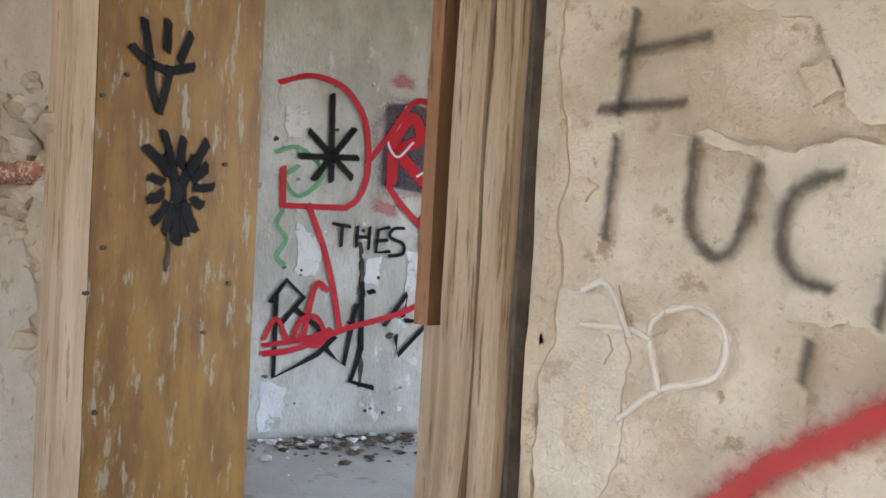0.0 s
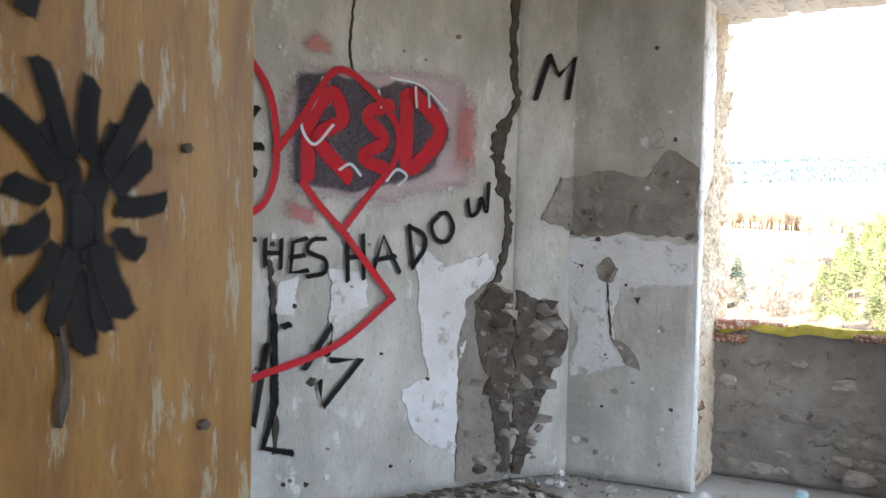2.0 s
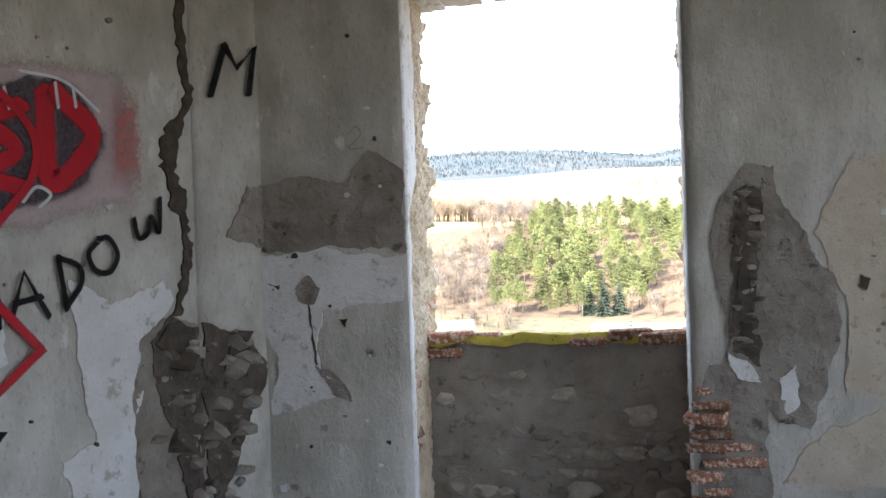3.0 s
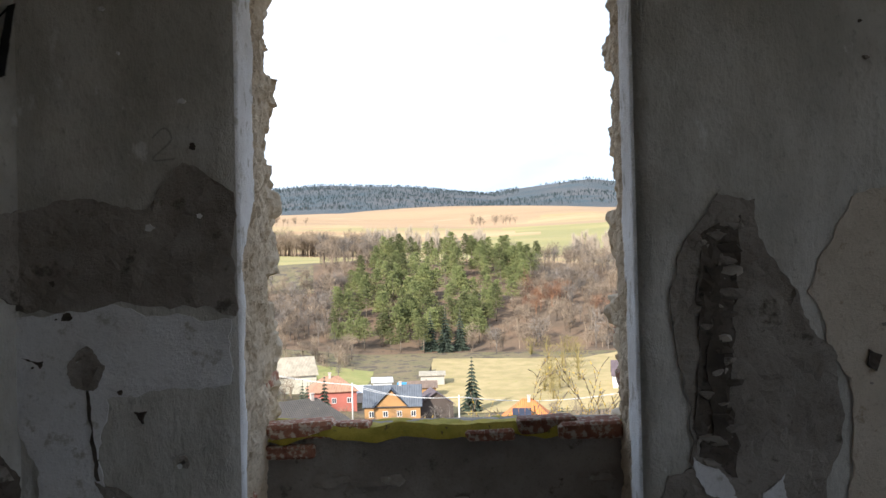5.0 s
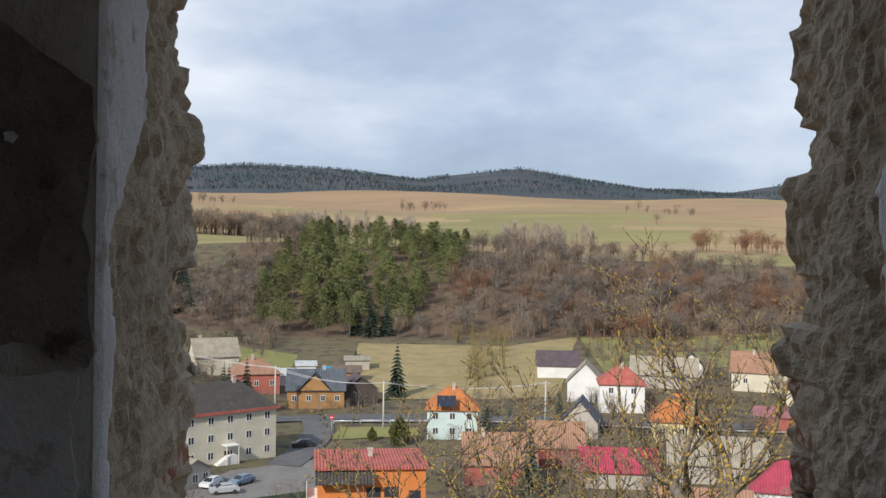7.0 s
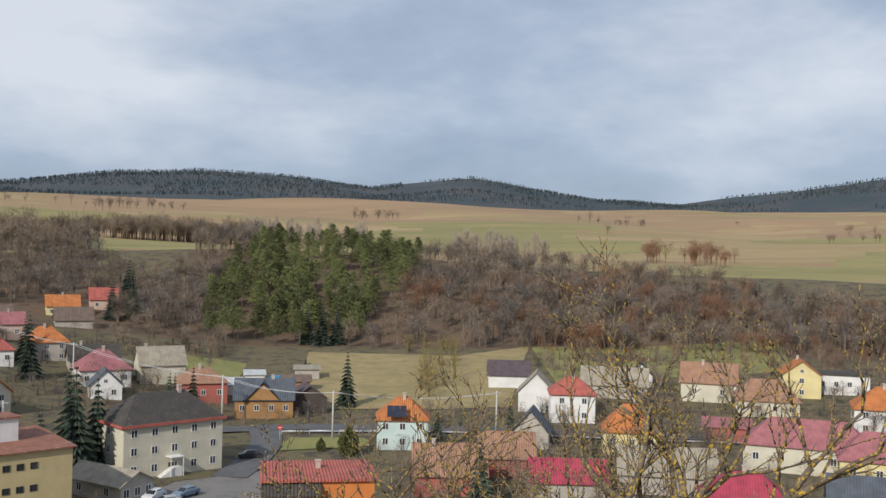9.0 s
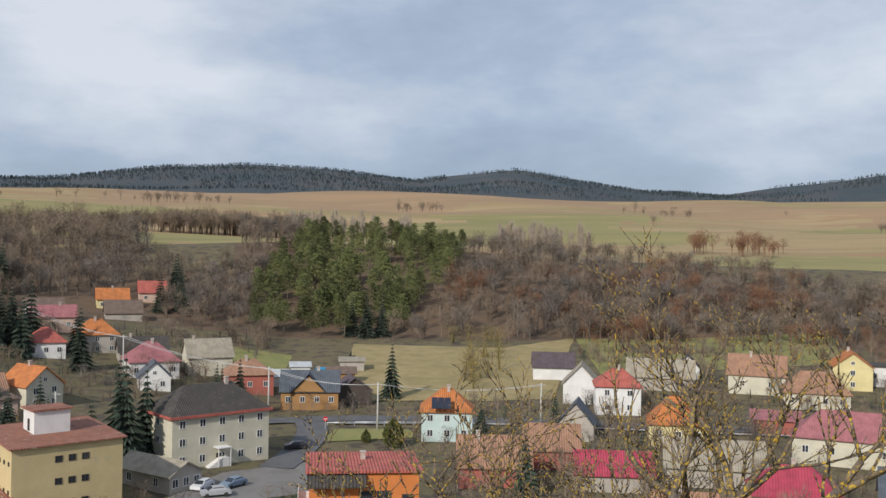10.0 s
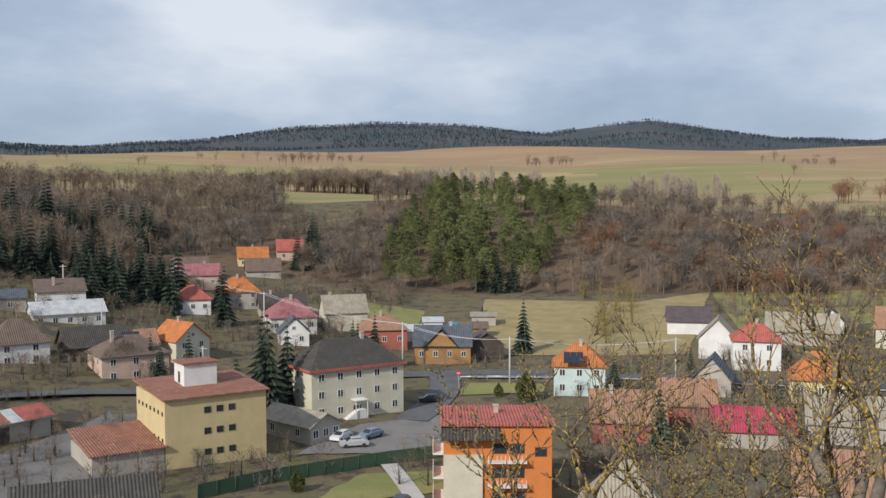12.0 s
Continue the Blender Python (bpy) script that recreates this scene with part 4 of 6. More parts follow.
writing("lettering", M_BLACK, B_WALL, (((1.45, 2.01), (1.48, 2.25), (1.58, 2.04), (1.61, 2.29)), ((1.46, 1.55), (1.49, 1.39), (1.55, 1.48), (1.58, 1.38), (1.63, 1.55)), ((1.7, 1.92), (1.7, 1.67))), 0.036, "black sprayed letters N and W", False)
writing("lettering", M_BLACK, B_WALL, (((1.65, 2.14), (1.74, 2.15), (1.71, 2.22), (1.65, 2.17), (1.66, 2.07), (1.75, 2.06)), ((1.70, 1.47), (1.68, 1.41), (1.73, 1.38), (1.77, 1.44), (1.72, 1.48))), 0.034, "black sprayed letters e and o")
writing("scratch", M_PENCIL, B_WALL, (((-1.03, 1.90), (-0.99, 1.93), (-0.97, 1.89), (-1.03, 1.83), (-0.96, 1.83)),), 0.01, "faint pencilled figure two")
LAYER[0] = 0.021
writing("lettering", M_GREYP, D_WALL, (((1.11, 1.61), (1.09, 1.47)), ((1.09, 1.555), (1.22, 1.57)), ((1.06, 1.475), (1.19, 1.48)), ((1.09, 1.43), (1.08, 1.29)), ((1.26, 1.66), (1.28, 1.62)), ((1.36, 1.66), (1.38, 1.61)), ((1.47, 1.27), (1.46, 1.2)), ((1.38, 1.17), (1.375, 1.12))), 0.024, "faded black sprayed letter E and bars", False)
writing("lettering", M_GREYP, D_WALL, (((1.21, 1.43), (1.21, 1.31), (1.25, 1.27), (1.28, 1.3), (1.30, 1.39)), ((1.405, 1.385), (1.35, 1.36), (1.335, 1.29), (1.36, 1.25), (1.40, 1.24))), 0.026, "faded black sprayed letters U and C")
writing("bar", M_DULLRED, D_WALL, (((1.25, 0.92), (1.35, 1.01), (1.42, 1.055), (1.55, 1.15)),), 0.06, "broad red sprayed stroke")
writing("doodle", M_CHALK, D_WALL, (((1.12, 1.03), (1.18, 1.08), (1.26, 1.11), (1.27, 1.17), (1.23, 1.2), (1.18, 1.19)), ((1.18, 1.19), (1.16, 1.16), (1.18, 1.08)), ((1.05, 1.16), (1.13, 1.16), (1.16, 1.15)), ((1.13, 1.15), (1.09, 1.22), (1.05, 1.21))), 0.014, "white scratched doodle on old plaster")
LAYER[0] = 0.004
mark = empty("drawing", pose(0, 0, 0), "black painted sun of stubby strokes on board", "graffiti")
for core in (((0.225, 1.43), (0.255, 1.36), (0.25, 1.29)), ((0.305, 1.43), (0.275, 1.36), (0.28, 1.29)), ((0.262, 1.315), (0.262, 1.26), (0.264, 1.22)), ((0.262, 1.36), (0.262, 1.31))):
    bm = bmesh.new()
    stroke(bm, L_WALL, core, 0.034)
    part("core", bm, M_BLACK, mark)
rs_ = random.Random(6)
for a in range(13):
    an = a * 2 * math.pi / 13 + rs_.uniform(-0.15, 0.15)
    r1 = rs_.uniform(0.095, 0.14) * (1.15 if 0.6 < an < 2.6 else 0.95)
    r0 = rs_.uniform(0.04, 0.055)
    bend = rs_.uniform(-0.06, 0.06)
    bm = bmesh.new()
    stroke(bm, L_WALL, ((0.265 + r0 * math.cos(an), 1.355 + r0 * 1.2 * math.sin(an)), (0.265 + (r0 + r1) * 0.45 * math.cos(an + bend), 1.355 + (r0 + r1) * 0.55 * math.sin(an + bend)), (0.265 + r1 * 0.85 * math.cos(an), 1.355 + r1 * 1.05 * math.sin(an))), rs_.uniform(0.024, 0.038))
    part("ray", bm, M_BLACK, mark)
writing("drawing", M_BLACK, L_WALL, (((0.11, 1.69), (0.16, 1.66), (0.22, 1.65), (0.29, 1.67)), ((0.14, 1.76), (0.16, 1.68)), ((0.21, 1.77), (0.21, 1.7)), ((0.28, 1.75), (0.25, 1.68)), ((0.16, 1.66), (0.17, 1.6), (0.19, 1.545)), ((0.22, 1.65), (0.21, 1.6), (0.195, 1.545))), 0.025, "black painted paw-like mark on board")

# ---- loose things on the floor ----
rnd = random.Random(21)
bm = bmesh.new()
for k in range(700):
    if k < 420:
        s, off = rnd.uniform(-0.05, 2.9), abs(rnd.gauss(0, 0.22)) + 0.01
        p = G_WALL.at(s, 0, off)
    elif k < 560:
        p = B_WALL.at(rnd.uniform(-1.55, 2.4), 0, abs(rnd.gauss(0, 0.15)) + 0.01)
    else:
        p = Vector((rnd.uniform(-2.2, 1.8), rnd.uniform(-4, -0.1), 0))
    r = rnd.uniform(0.004, 0.016) if k % 9 else rnd.uniform(0.02, 0.045)
    rock(bm, (p.x, p.y, r * 0.25 - 0.004), r, (1, 1, 0.6), seed=k, sub=1, mi=0 if k % 3 else 1)
tagged(part("rubble", bm, [M_STONE, M_WHITE]), "small fallen plaster and stone rubble on the floor", "rubble", kind="stuff")
bm = bmesh.new()
for k in range(170):
    p = G_WALL.at(rnd.uniform(0.3, 2.3), 0, abs(rnd.gauss(0.12, 0.2)) + 0.01)
    r = rnd.uniform(0.015, 0.05)
    rock(bm, (p.x, p.y, 0.0), r, (1.2, 1.0, 0.3), seed=k + 900, sub=1)
tagged(part("litter", bm, M_SOIL), "dark soil and leaf litter along the wall", "litter", kind="stuff")
bm = bmesh.new()
prof = ((0.028, 0), (0.033, 0.006), (0.033, 0.108), (0.027, 0.118), (0.026, 0.121))
for (ra, za), (rb, zb) in zip(prof, prof[1:]):
    tube(bm, (0, 0, za), (0, 0, zb), ra, rb, 16)
can = tagged(part("drink_can", bm, M_CAN), "pale blue drink can standing on the dusty floor", "can")
can.matrix_basis = pose(-0.2, -0.12, 0.0)


# ---- the land outside: one sheet to the horizon ----
AZ = (-45, -15, 5, 20, 40)
RINGS = (0, 12, 40, 75, 150, 230, 330, 450, 700, 1000, 1600)
HEIGHTS = ((-5,) * 5, (-6,) * 5, (-20,) * 5, (-34, -34, -34, -34, -33), (-35, -35, -35, -34, -30), (-32, -33, -34, -29, -15), (-24, -27, -27, -18, -3),
           (-8, -4, 4, -2, 8), (4, 8, 8, 14, 18), (30, 32, 34, 34, 32), (84, 84, 90, 82, 74))
CREST_AZ = (-60, -31, -23, -20, -15.5, -8, -2.3, 3, 8, 12, 18, 24, 40, 60)
CREST = (0.066, 0.080, 0.064, 0.056, 0.060, 0.082, 0.068, 0.078, 0.080, 0.075, 0.062, 0.054, 0.052, 0.05)


def ground(x, y):
    r, az = math.hypot(x, y), math.degrees(math.atan2(-x, y))
    h = float(np.interp(r, RINGS, [np.interp(az, AZ, row) for row in HEIGHTS]))
    if r > 500:
        h += 16 * min(1, (r - 500) / 500) * noise.noise(Vector((x, y, 7)) * 0.0035)
    if r > 1600:
        c = float(np.interp(az, CREST_AZ, CREST)) * 3000
        k = min(1, (r - 1600) / 1400)
        h += (c - h) * (k * k * (3 - 2 * k)) + 14 * noise.noise(Vector((x, y, 0)) * 0.004) * k
        if r > 3000:
            h -= (r - 3000) * 0.05
    return h


def wood_top(a):
    """How far up the slope the wood reaches, by bearing."""
    return 470 + 26 * noise.noise(Vector((a * 0.16, 4, 0))) - 5.5 * max(0, -a - 13)


bm = bmesh.new()
rs = [0, 6] + list(np.arange(12, 350, 5)) + list(np.arange(350, 700, 12)) + list(np.arange(700, 1700, 40)) + list(np.arange(1700, 3001, 65)) + [3200, 3600, 4200]
azs = [a for a in np.arange(-48, 60.1, 0.75)] + [a for a in np.arange(66, 312, 6)]
grid = []
for r in rs:
    row = []
    for a in azs:
        x, y = -math.sin(radians(a)) * r, math.cos(radians(a)) * r
        aa = a if a <= 60 else (60 if a < 186 else -48)
        h = ground(-math.sin(radians(aa)) * r, math.cos(radians(aa)) * r)
        if r > 15:
            h += 0.0 if 60 < r < 300 else 0.5 * noise.noise(Vector((x, y, 0)) * 0.03)
        row.append(bm.verts.new((x, y, h)))
    grid.append(row)
for j in range(len(rs) - 1):
    for i in range(len(azs)):
        k = (i + 1) % len(azs)
        if j == 0 and rs[0] == 0:
            f = bm.faces.new((grid[0][i], grid[1][k], grid[1][i])[::-1]) if i != k else None
        else:
            f = bm.faces.new((grid[j][i], grid[j][k], grid[j + 1][k], grid[j + 1][i])[::-1])
        rr = (rs[j] + rs[j + 1]) / 2
        a = azs[i]
        wood = (315 < rr < wood_top(a) and not (8 < a < 13 and rr > 395)) or (480 <= rr < 560 and a > 14) or rr < 75
        strip = noise.noise(Vector((a * 0.07, rr * 0.0045, 2))) + 0.25 * noise.noise(Vector((a * 0.4, rr * 0.01, 6)))
        field = 5 if rr > 1050 and strip > -0.12 else (4 if strip > 0.02 else 2)
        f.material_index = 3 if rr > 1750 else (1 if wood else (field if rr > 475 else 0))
        f.smooth = True
tagged(part("ground", bm, [M_GROUND, M_WOODFLOOR, M_FIELD, M_HILL, M_PASTURE, M_PLOUGH]), "winter valley with fields and wooded hills", "ground", kind="structure")


def drape(name, quad, m_, label, lift=0.12, n=10, kind="structure", cat="ground"):
    """A sheet laid over the ground between four corners."""
    bm = bmesh.new()
    a, b, c, d = [Vector(q) for q in quad]
    g = []
    for j in range(n + 1):
        g.append([])
        for i in range(n + 1):
            p = a.lerp(b, i / n).lerp(d.lerp(c, i / n), j / n)
            if i in (0, n) or j in (0, n):
                p = p + Vector((noise.noise(Vector((p.x, p.y, 0)) * 0.3), noise.noise(Vector((p.x, p.y, 9)) * 0.3))) * 0.7
            g[-1].append(bm.verts.new((p.x, p.y, ground(p.x, p.y) + lift)))
    for j in range(n):
        for i in range(n):
            bm.faces.new((g[j][i], g[j][i + 1], g[j + 1][i + 1], g[j + 1][i])).smooth = True
    return tagged(part(name, bm, m_), label, cat, kind=kind)


def ribbon(name, pts, width, m_, label, lift=0.2):
    bm = bmesh.new()
    line = smooth_line(pts, 12)
    prev = None
    for i, q in enumerate(line):
        t = (line[min(i + 1, len(line) - 1)] - line[max(i - 1, 0)]).normalized()
        nn = Vector((-t.y, t.x)) * width / 2
        row = [bm.verts.new((*(q + nn * k), ground(q.x, q.y) + lift)) for k in (-1, 1)]
        if prev:
            bm.faces.new((prev[0], row[0], row[1], prev[1]))
        prev = row
    return tagged(part(name, bm, m_), label, "road", kind="structure")


drape("meadow", ((-9, 226), (28, 224), (40, 300), (-7, 306)), M_MEADOW, "dry yellow meadow below the wood")
drape("meadow", ((28, 224), (42, 226), (66, 320), (40, 300)), M_MEADOW, "dry yellow meadow below the wood", 0.13)
drape("meadow", ((60, 255), (130, 262), (150, 310), (66, 318)), M_LAWN, "green terraced meadow below the wood", 0.14)
drape("lawn", ((-24, 112), (-7, 120), (-6, 130), (-19, 127)), M_LAWN, "green garden lawn", 0.14)
drape("lawn", ((-9, 181), (8, 184), (7, 192), (-8, 193)), M_LAWN, "grass verge by the road", 0.16)
drape("lawn", ((-45, 258), (-24, 262), (-24, 285), (-42, 288)), M_LAWN, "garden grass", 0.14)
drape("lawn", ((-150, 185), (-112, 178), (-118, 205), (-165, 222)), M_LAWN, "green garden grass on the slope", 0.14)
drape("yard", ((-30, 136), (-3, 141), (-6, 168), (-24, 156)), M_LOT, "worn asphalt parking yard", 0.15, cat="yard")
drape("yard", ((-72, 106), (-52, 106), (-46, 122), (-64, 152)), M_LOT, "muddy grey work yard", 0.15, cat="yard")
drape("yard", ((-64, 150), (-52, 134), (-42, 150), (-50, 160)), M_LOT, "grey work yard behind the mill", 0.16, cat="yard")
ribbon("road", ((-125, 108), (-82, 152.5), (-66, 166), (-50, 176), (-30, 193), (-12, 203), (24, 201), (60, 192), (95, 184), (160, 160)), 6.5, M_ASPHALT, "grey asphalt village road")
ribbon("road", ((-14, 205), (-12, 190), (-13, 175), (-16, 160)), 6, M_ASPHALT, "side road to the parking yard", 0.22)
ribbon("pavement", ((-8, 198.3), (24, 196.6), (60, 187.6), (95, 179.6)), 1.6, M_PATHC, "pale pavement along the road", 0.26)
ribbon("path", ((-16.2, 132), (-13.5, 124), (-11, 116)), 2.4, M_PATHC, "pale concrete garden path", 0.24)


# ---- houses ----
def flat(bm, pts, mi=0):
    bm.faces.new([bm.verts.new(p) for p in pts]).material_index = mi


def roof_mesh(w, d, h, rh, kind, over=0.45):
    bm = bmesh.new()
    x0, x1, y0, y1, z = -over, w + over, -over, d + over, h - 0.06
    th = 0.16
    if kind == "flat":
        box(bm, x0, x1, y0, y1, z, z + 0.3 + rh * 0)
        return bm
    if kind == "mono":
        v = box(bm, x0, x1, y0, y1, z, z + th)
        for q in v:
            if q.co.y > d / 2:
                q.co.z += rh
        return bm
    if kind == "hip":
        if w >= d:
            r0, r1 = Vector((d * 0.42, d / 2, h + rh)), Vector((w - d * 0.42, d / 2, h + rh))
        else:
            r0, r1 = Vector((w / 2, w * 0.42, h + rh)), Vector((w / 2, d - w * 0.42, h + rh))
        c = [Vector((x0, y0, z)), Vector((x1, y0, z)), Vector((x1, y1, z)), Vector((x0, y1, z))]
        if w >= d:
            faces = ((c[0], c[1], r1, r0), (c[1], c[2], r1), (c[2], c[3], r0, r1), (c[3], c[0], r0))
        else:
            faces = ((c[0], c[1], r0), (c[1], c[2], r1, r0), (c[2], c[3], r1), (c[3], c[0], r0, r1))
    else:
        if kind == "gable_x":
            r0, r1 = Vector((x0, d / 2, h + rh)), Vector((x1, d / 2, h + rh))
            c = [Vector((x0, y0, z)), Vector((x1, y0, z)), Vector((x1, y1, z)), Vector((x0, y1, z))]
            faces = ((c[0], c[1], r1, r0), (c[2], c[3], r0, r1))
        else:
            r0, r1 = Vector((w / 2, y0, h + rh)), Vector((w / 2, y1, h + rh))
            c = [Vector((x0, y0, z)), Vector((x1, y0, z)), Vector((x1, y1, z)), Vector((x0, y1, z))]
            faces = ((c[1], c[2], r1, r0), (c[3], c[0], r0, r1))
    for f in faces:
        flat(bm, f)
        flat(bm, [p - Vector((0, 0, th)) for p in reversed(f)])
        for i in range(len(f)):
            p, q = f[i], f[(i + 1) % len(f)]
            flat(bm, (q, p, p - Vector((0, 0, th)), q - Vector((0, 0, th))))
    bmesh.ops.remove_doubles(bm, verts=bm.verts, dist=0.001)
    bmesh.ops.recalc_face_normals(bm, faces=bm.faces)
    return bm


def window_part(house_, x, y, z, ww, hh, nrm, material):
    bm = bmesh.new()
    t = 0.09
    for a0, a1, b0, b1 in ((-ww / 2, ww / 2, -hh / 2, -hh / 2 + t), (-ww / 2, ww / 2, hh / 2 - t, hh / 2), (-ww / 2, -ww / 2 + t, -hh / 2 + t, hh / 2 - t), (ww / 2 - t, ww / 2, -hh / 2 + t, hh / 2 - t), (-t / 2, t / 2, -hh / 2 + t, hh / 2 - t)):
        box(bm, a0, a1, -0.06, 0.02, b0, b1)
    wdw = part("window", bm, material, house_)
    wdw.matrix_basis = pose(x, y, z, 0, 0, {"front": 0, "left": -90, "right": 90}[nrm])
    bm = bmesh.new()
    box(bm, -ww / 2 + 0.03, ww / 2 - 0.03, -0.025, 0.02, -hh / 2 + 0.03, hh / 2 - 0.03)
    part("pane", bm, M_PANE, wdw)


def house(x, y, rot, w, d, h, rh, kind, wm, rm, label, front=(), left=(), right=(), chimneys=(), gable_m=None, category="house", name="house", door=None, win=M_FRAME, wsize=(1.1, 1.3)):
    """x, y: the corner nearest to the viewer on the left; front, left and right: (columns, storeys) of windows."""
    ez = min(ground(x, y), ground(x + w * math.cos(radians(rot)), y + w * math.sin(radians(rot)))) + 0.1
    hs = empty(name, pose(x, y, ez, 0, 0, rot), label, category)
    bm = bmesh.new()
    box(bm, 0, w, 0, d, -3, h)
    if kind == "gable_x":
        for gx in (0, w):
            flat(bm, ((gx, 0, h), (gx, d, h), (gx, d / 2, h + rh - 0.1)))
    if kind == "gable_y":
        for gy in (0, d):
            flat(bm, ((0, gy, h), (w, gy, h), (w / 2, gy, h + rh - 0.1)))
    part("wall", bm, wm, hs)
    rf = part("roof", roof_mesh(w, d, h, rh, kind), rm, hs)
    for side, spec, length in (("front", front, w), ("left", left, d), ("right", right, d)):
        if spec:
            cols, rows = spec
            for r in range(rows):
                for c in range(cols):
                    s, z = length * (c + 0.5) / cols, h * (r + 0.55) / rows
                    px, py = (s, 0) if side == "front" else ((0, s) if side == "left" else (w, s))
                    window_part(hs, px, py, z, *wsize, side, win)
    if kind == "gable_y" and front:
        window_part(hs, w / 2, 0, h + rh * 0.3, 0.9, 0.9, "front", win)
    for cx, cy, ch in chimneys:
        bm = bmesh.new()
        box(bm, cx - 0.3, cx + 0.3, cy - 0.3, cy + 0.3, h, h + rh + ch)
        box(bm, cx - 0.38, cx + 0.38, cy - 0.38, cy + 0.38, h + rh + ch, h + rh + ch + 0.12)
        part("chimney", bm, M_CHIM, rf)
    if door is not None:
        bm = bmesh.new()
        box(bm, door - 0.5, door + 0.5, -0.06, 0.02, 0, 2.1)
        box(bm, door - 0.6, door + 0.6, -0.9, 0.02, -0.3, 0.0)
        part("door", bm, M_DARKFRAME, hs)
    return hs


apt = house(-31.9, 156.3, 37, 17.5, 10.5, 8.6, 4.3, "hip", W_CREAM, R_DARK, "cream three-storey apartment house with dark mossy hip roof", (5, 3), (1, 3), (), ((12, 5, 0.8),), door=8.2, category="apartment house", name="apartment_house")
bm = bmesh.new()
for a0, a1, b0, b1 in ((-0.5, 18, -0.55, -0.38), (-0.55, -0.38, -0.5, 11)):
    box(bm, a0, a1, b0, b1, 8.3, 8.75)
part("eaves_gutter", bm, R_RED, apt, "red sheet eaves band")
bm = bmesh.new()
box(bm, 7.2, 9.6, -1.8, 0, 3.1, 3.25)
for k in range(8):
    box(bm, 5.2 + 0.35 * k, 5.55 + 0.35 * k, -1.5, -0.2, -0.4, 0.2 * k)
box(bm, 8.0, 9.4, -1.5, -0.2, -0.4, 1.5)
for px in (7.3, 9.5):
    box(bm, px - 0.06, px + 0.06, -1.75, -1.63, 0, 3.1)
part("entrance_stair", bm, W_WHITE, apt, "pale entrance stair with a canopy")

mill = house(-45.4, 125.4, 38, 14.5, 12.5, 9.6, 0.9, "mono", W_YELLOW, R_RUST, "ochre yellow mill block with rusty low roof", (), (), (), category="mill", name="mill_building")
for r in range(3):
    for c in range(3):
        window_part(mill, 5.9 + c * 1.75, 0, 1.9 + r * 2.9, 0.95, 0.85, "front", M_DARKFRAME)
for r in range(2):
    for c in range(7):
        window_part(mill, 0, 1.0 + c * 1.7, 4.0 + r * 3.6, 0.55, 0.55, "left", M_DARKFRAME)
bm = bmesh.new()
box(bm, 4.6, 9.4, 5.5, 9.6, 9.6, 13.2)
hut = part("roof_hut", bm, W_WHITE, mill, "pale hut on the roof")
bm = bmesh.new()
box(bm, 4.3, 9.7, 5.2, 9.9, 13.2, 13.4)
part("hut_roof", bm, R_RUST, mill)
window_part(mill, 4.6, 7.5, 11.2, 0.7, 1.6, "left", M_DARKFRAME)
lean = house(-52.9, 119.5, 38, 9.4, 11, 3.1, 1.4, "mono", W_GREY, R_RUST, "open shed with faded rusty red sheet roof", category="shed", name="open_shed")

orange = house(-7.4, 113.2, 4, 12.8, 10, 9.8, 0.5, "flat", W_ORANGE, R_RED, "orange three-storey house with flat red sheet roof", (), (), (), ((6.5, 6, 0.6),), category="house")
bm = bmesh.new()
box(bm, 0, 4.6, -0.35, 0, -2, 6.3)
part("stair_tower", bm, W_CREAM, orange, "cream rendered bay")
bm = bmesh.new()
v = box(bm, -0.3, 6.6, -1.6, 0.2, 8.3, 8.5)
for q in v:
    if q.co.y > 0:
        q.co.z += 1.3
part("lean_roof", bm, R_DARK, orange, "dark sheet lean-to roof")
for r in range(3):
    for c in range(2):
        window_part(orange, 6.6 + c * 2.1, 0, 1.2 + r * 2.9, 1.7, 1.2, "front", M_DARKFRAME)
    bm = bmesh.new()
    box(bm, 5.2, 9.8, -1.1, 0, r * 2.9 - 0.35, r * 2.9 - 0.2)
    for k in range(10):
        box(bm, 5.25 + k * 0.49, 5.31 + k * 0.49, -1.08, -1.04, r * 2.9 - 0.2, r * 2.9 + 0.6)
    part("balcony", bm, W_WHITE, orange, "balcony with thin railing")
window_part(orange, 11.5, 0, 6.6, 1.4, 1.1, "front", M_DARKFRAME)
bm = bmesh.new()
for z in (0.2, 3.1, 6.0):
    box(bm, -1.3, 0, 1, 6, z, z + 0.2)
    box(bm, -1.3, -1.22, 1, 6, z + 0.2, z + 1.1)
part("side_balcony", bm, W_WHITE, orange, "white side balconies")

log = house(-20.5, 214, 2, 12.5, 9, 3.9, 4.2, "gable_x", W_WOOD, R_SLATE, "honey log house with broad blue-grey roof", (4, 1), (), (), ((8, 4.5, 0.6),))
bm = bmesh.new()
flat(bm, ((2.5, -0.6, 3.9), (9.5, -0.6, 3.9), (6, -0.6, 7.4)))
part("gable", bm, W_WOOD, log)
bm = bmesh.new()
for s0, s1 in ((1.9, 6), (10.1, 6)):
    pts = [Vector((s0, -1.0, 3.6)), Vector((s1, -1.0, 7.8)), Vector((s1, 4.5, 7.8)), Vector((s0, 4.5, 3.6))]
    flat(bm, pts)
    flat(bm, [p - Vector((0, 0, 0.15)) for p in reversed(pts)])
part("porch_roof", bm, R_SLATE, log)
house(-8.5, 219, 10, 8, 8, 3.2, 3, "gable_y", W_DARKW, R_PURPLE, "dark shed with brown sheet roof", category="shed", name="shed")

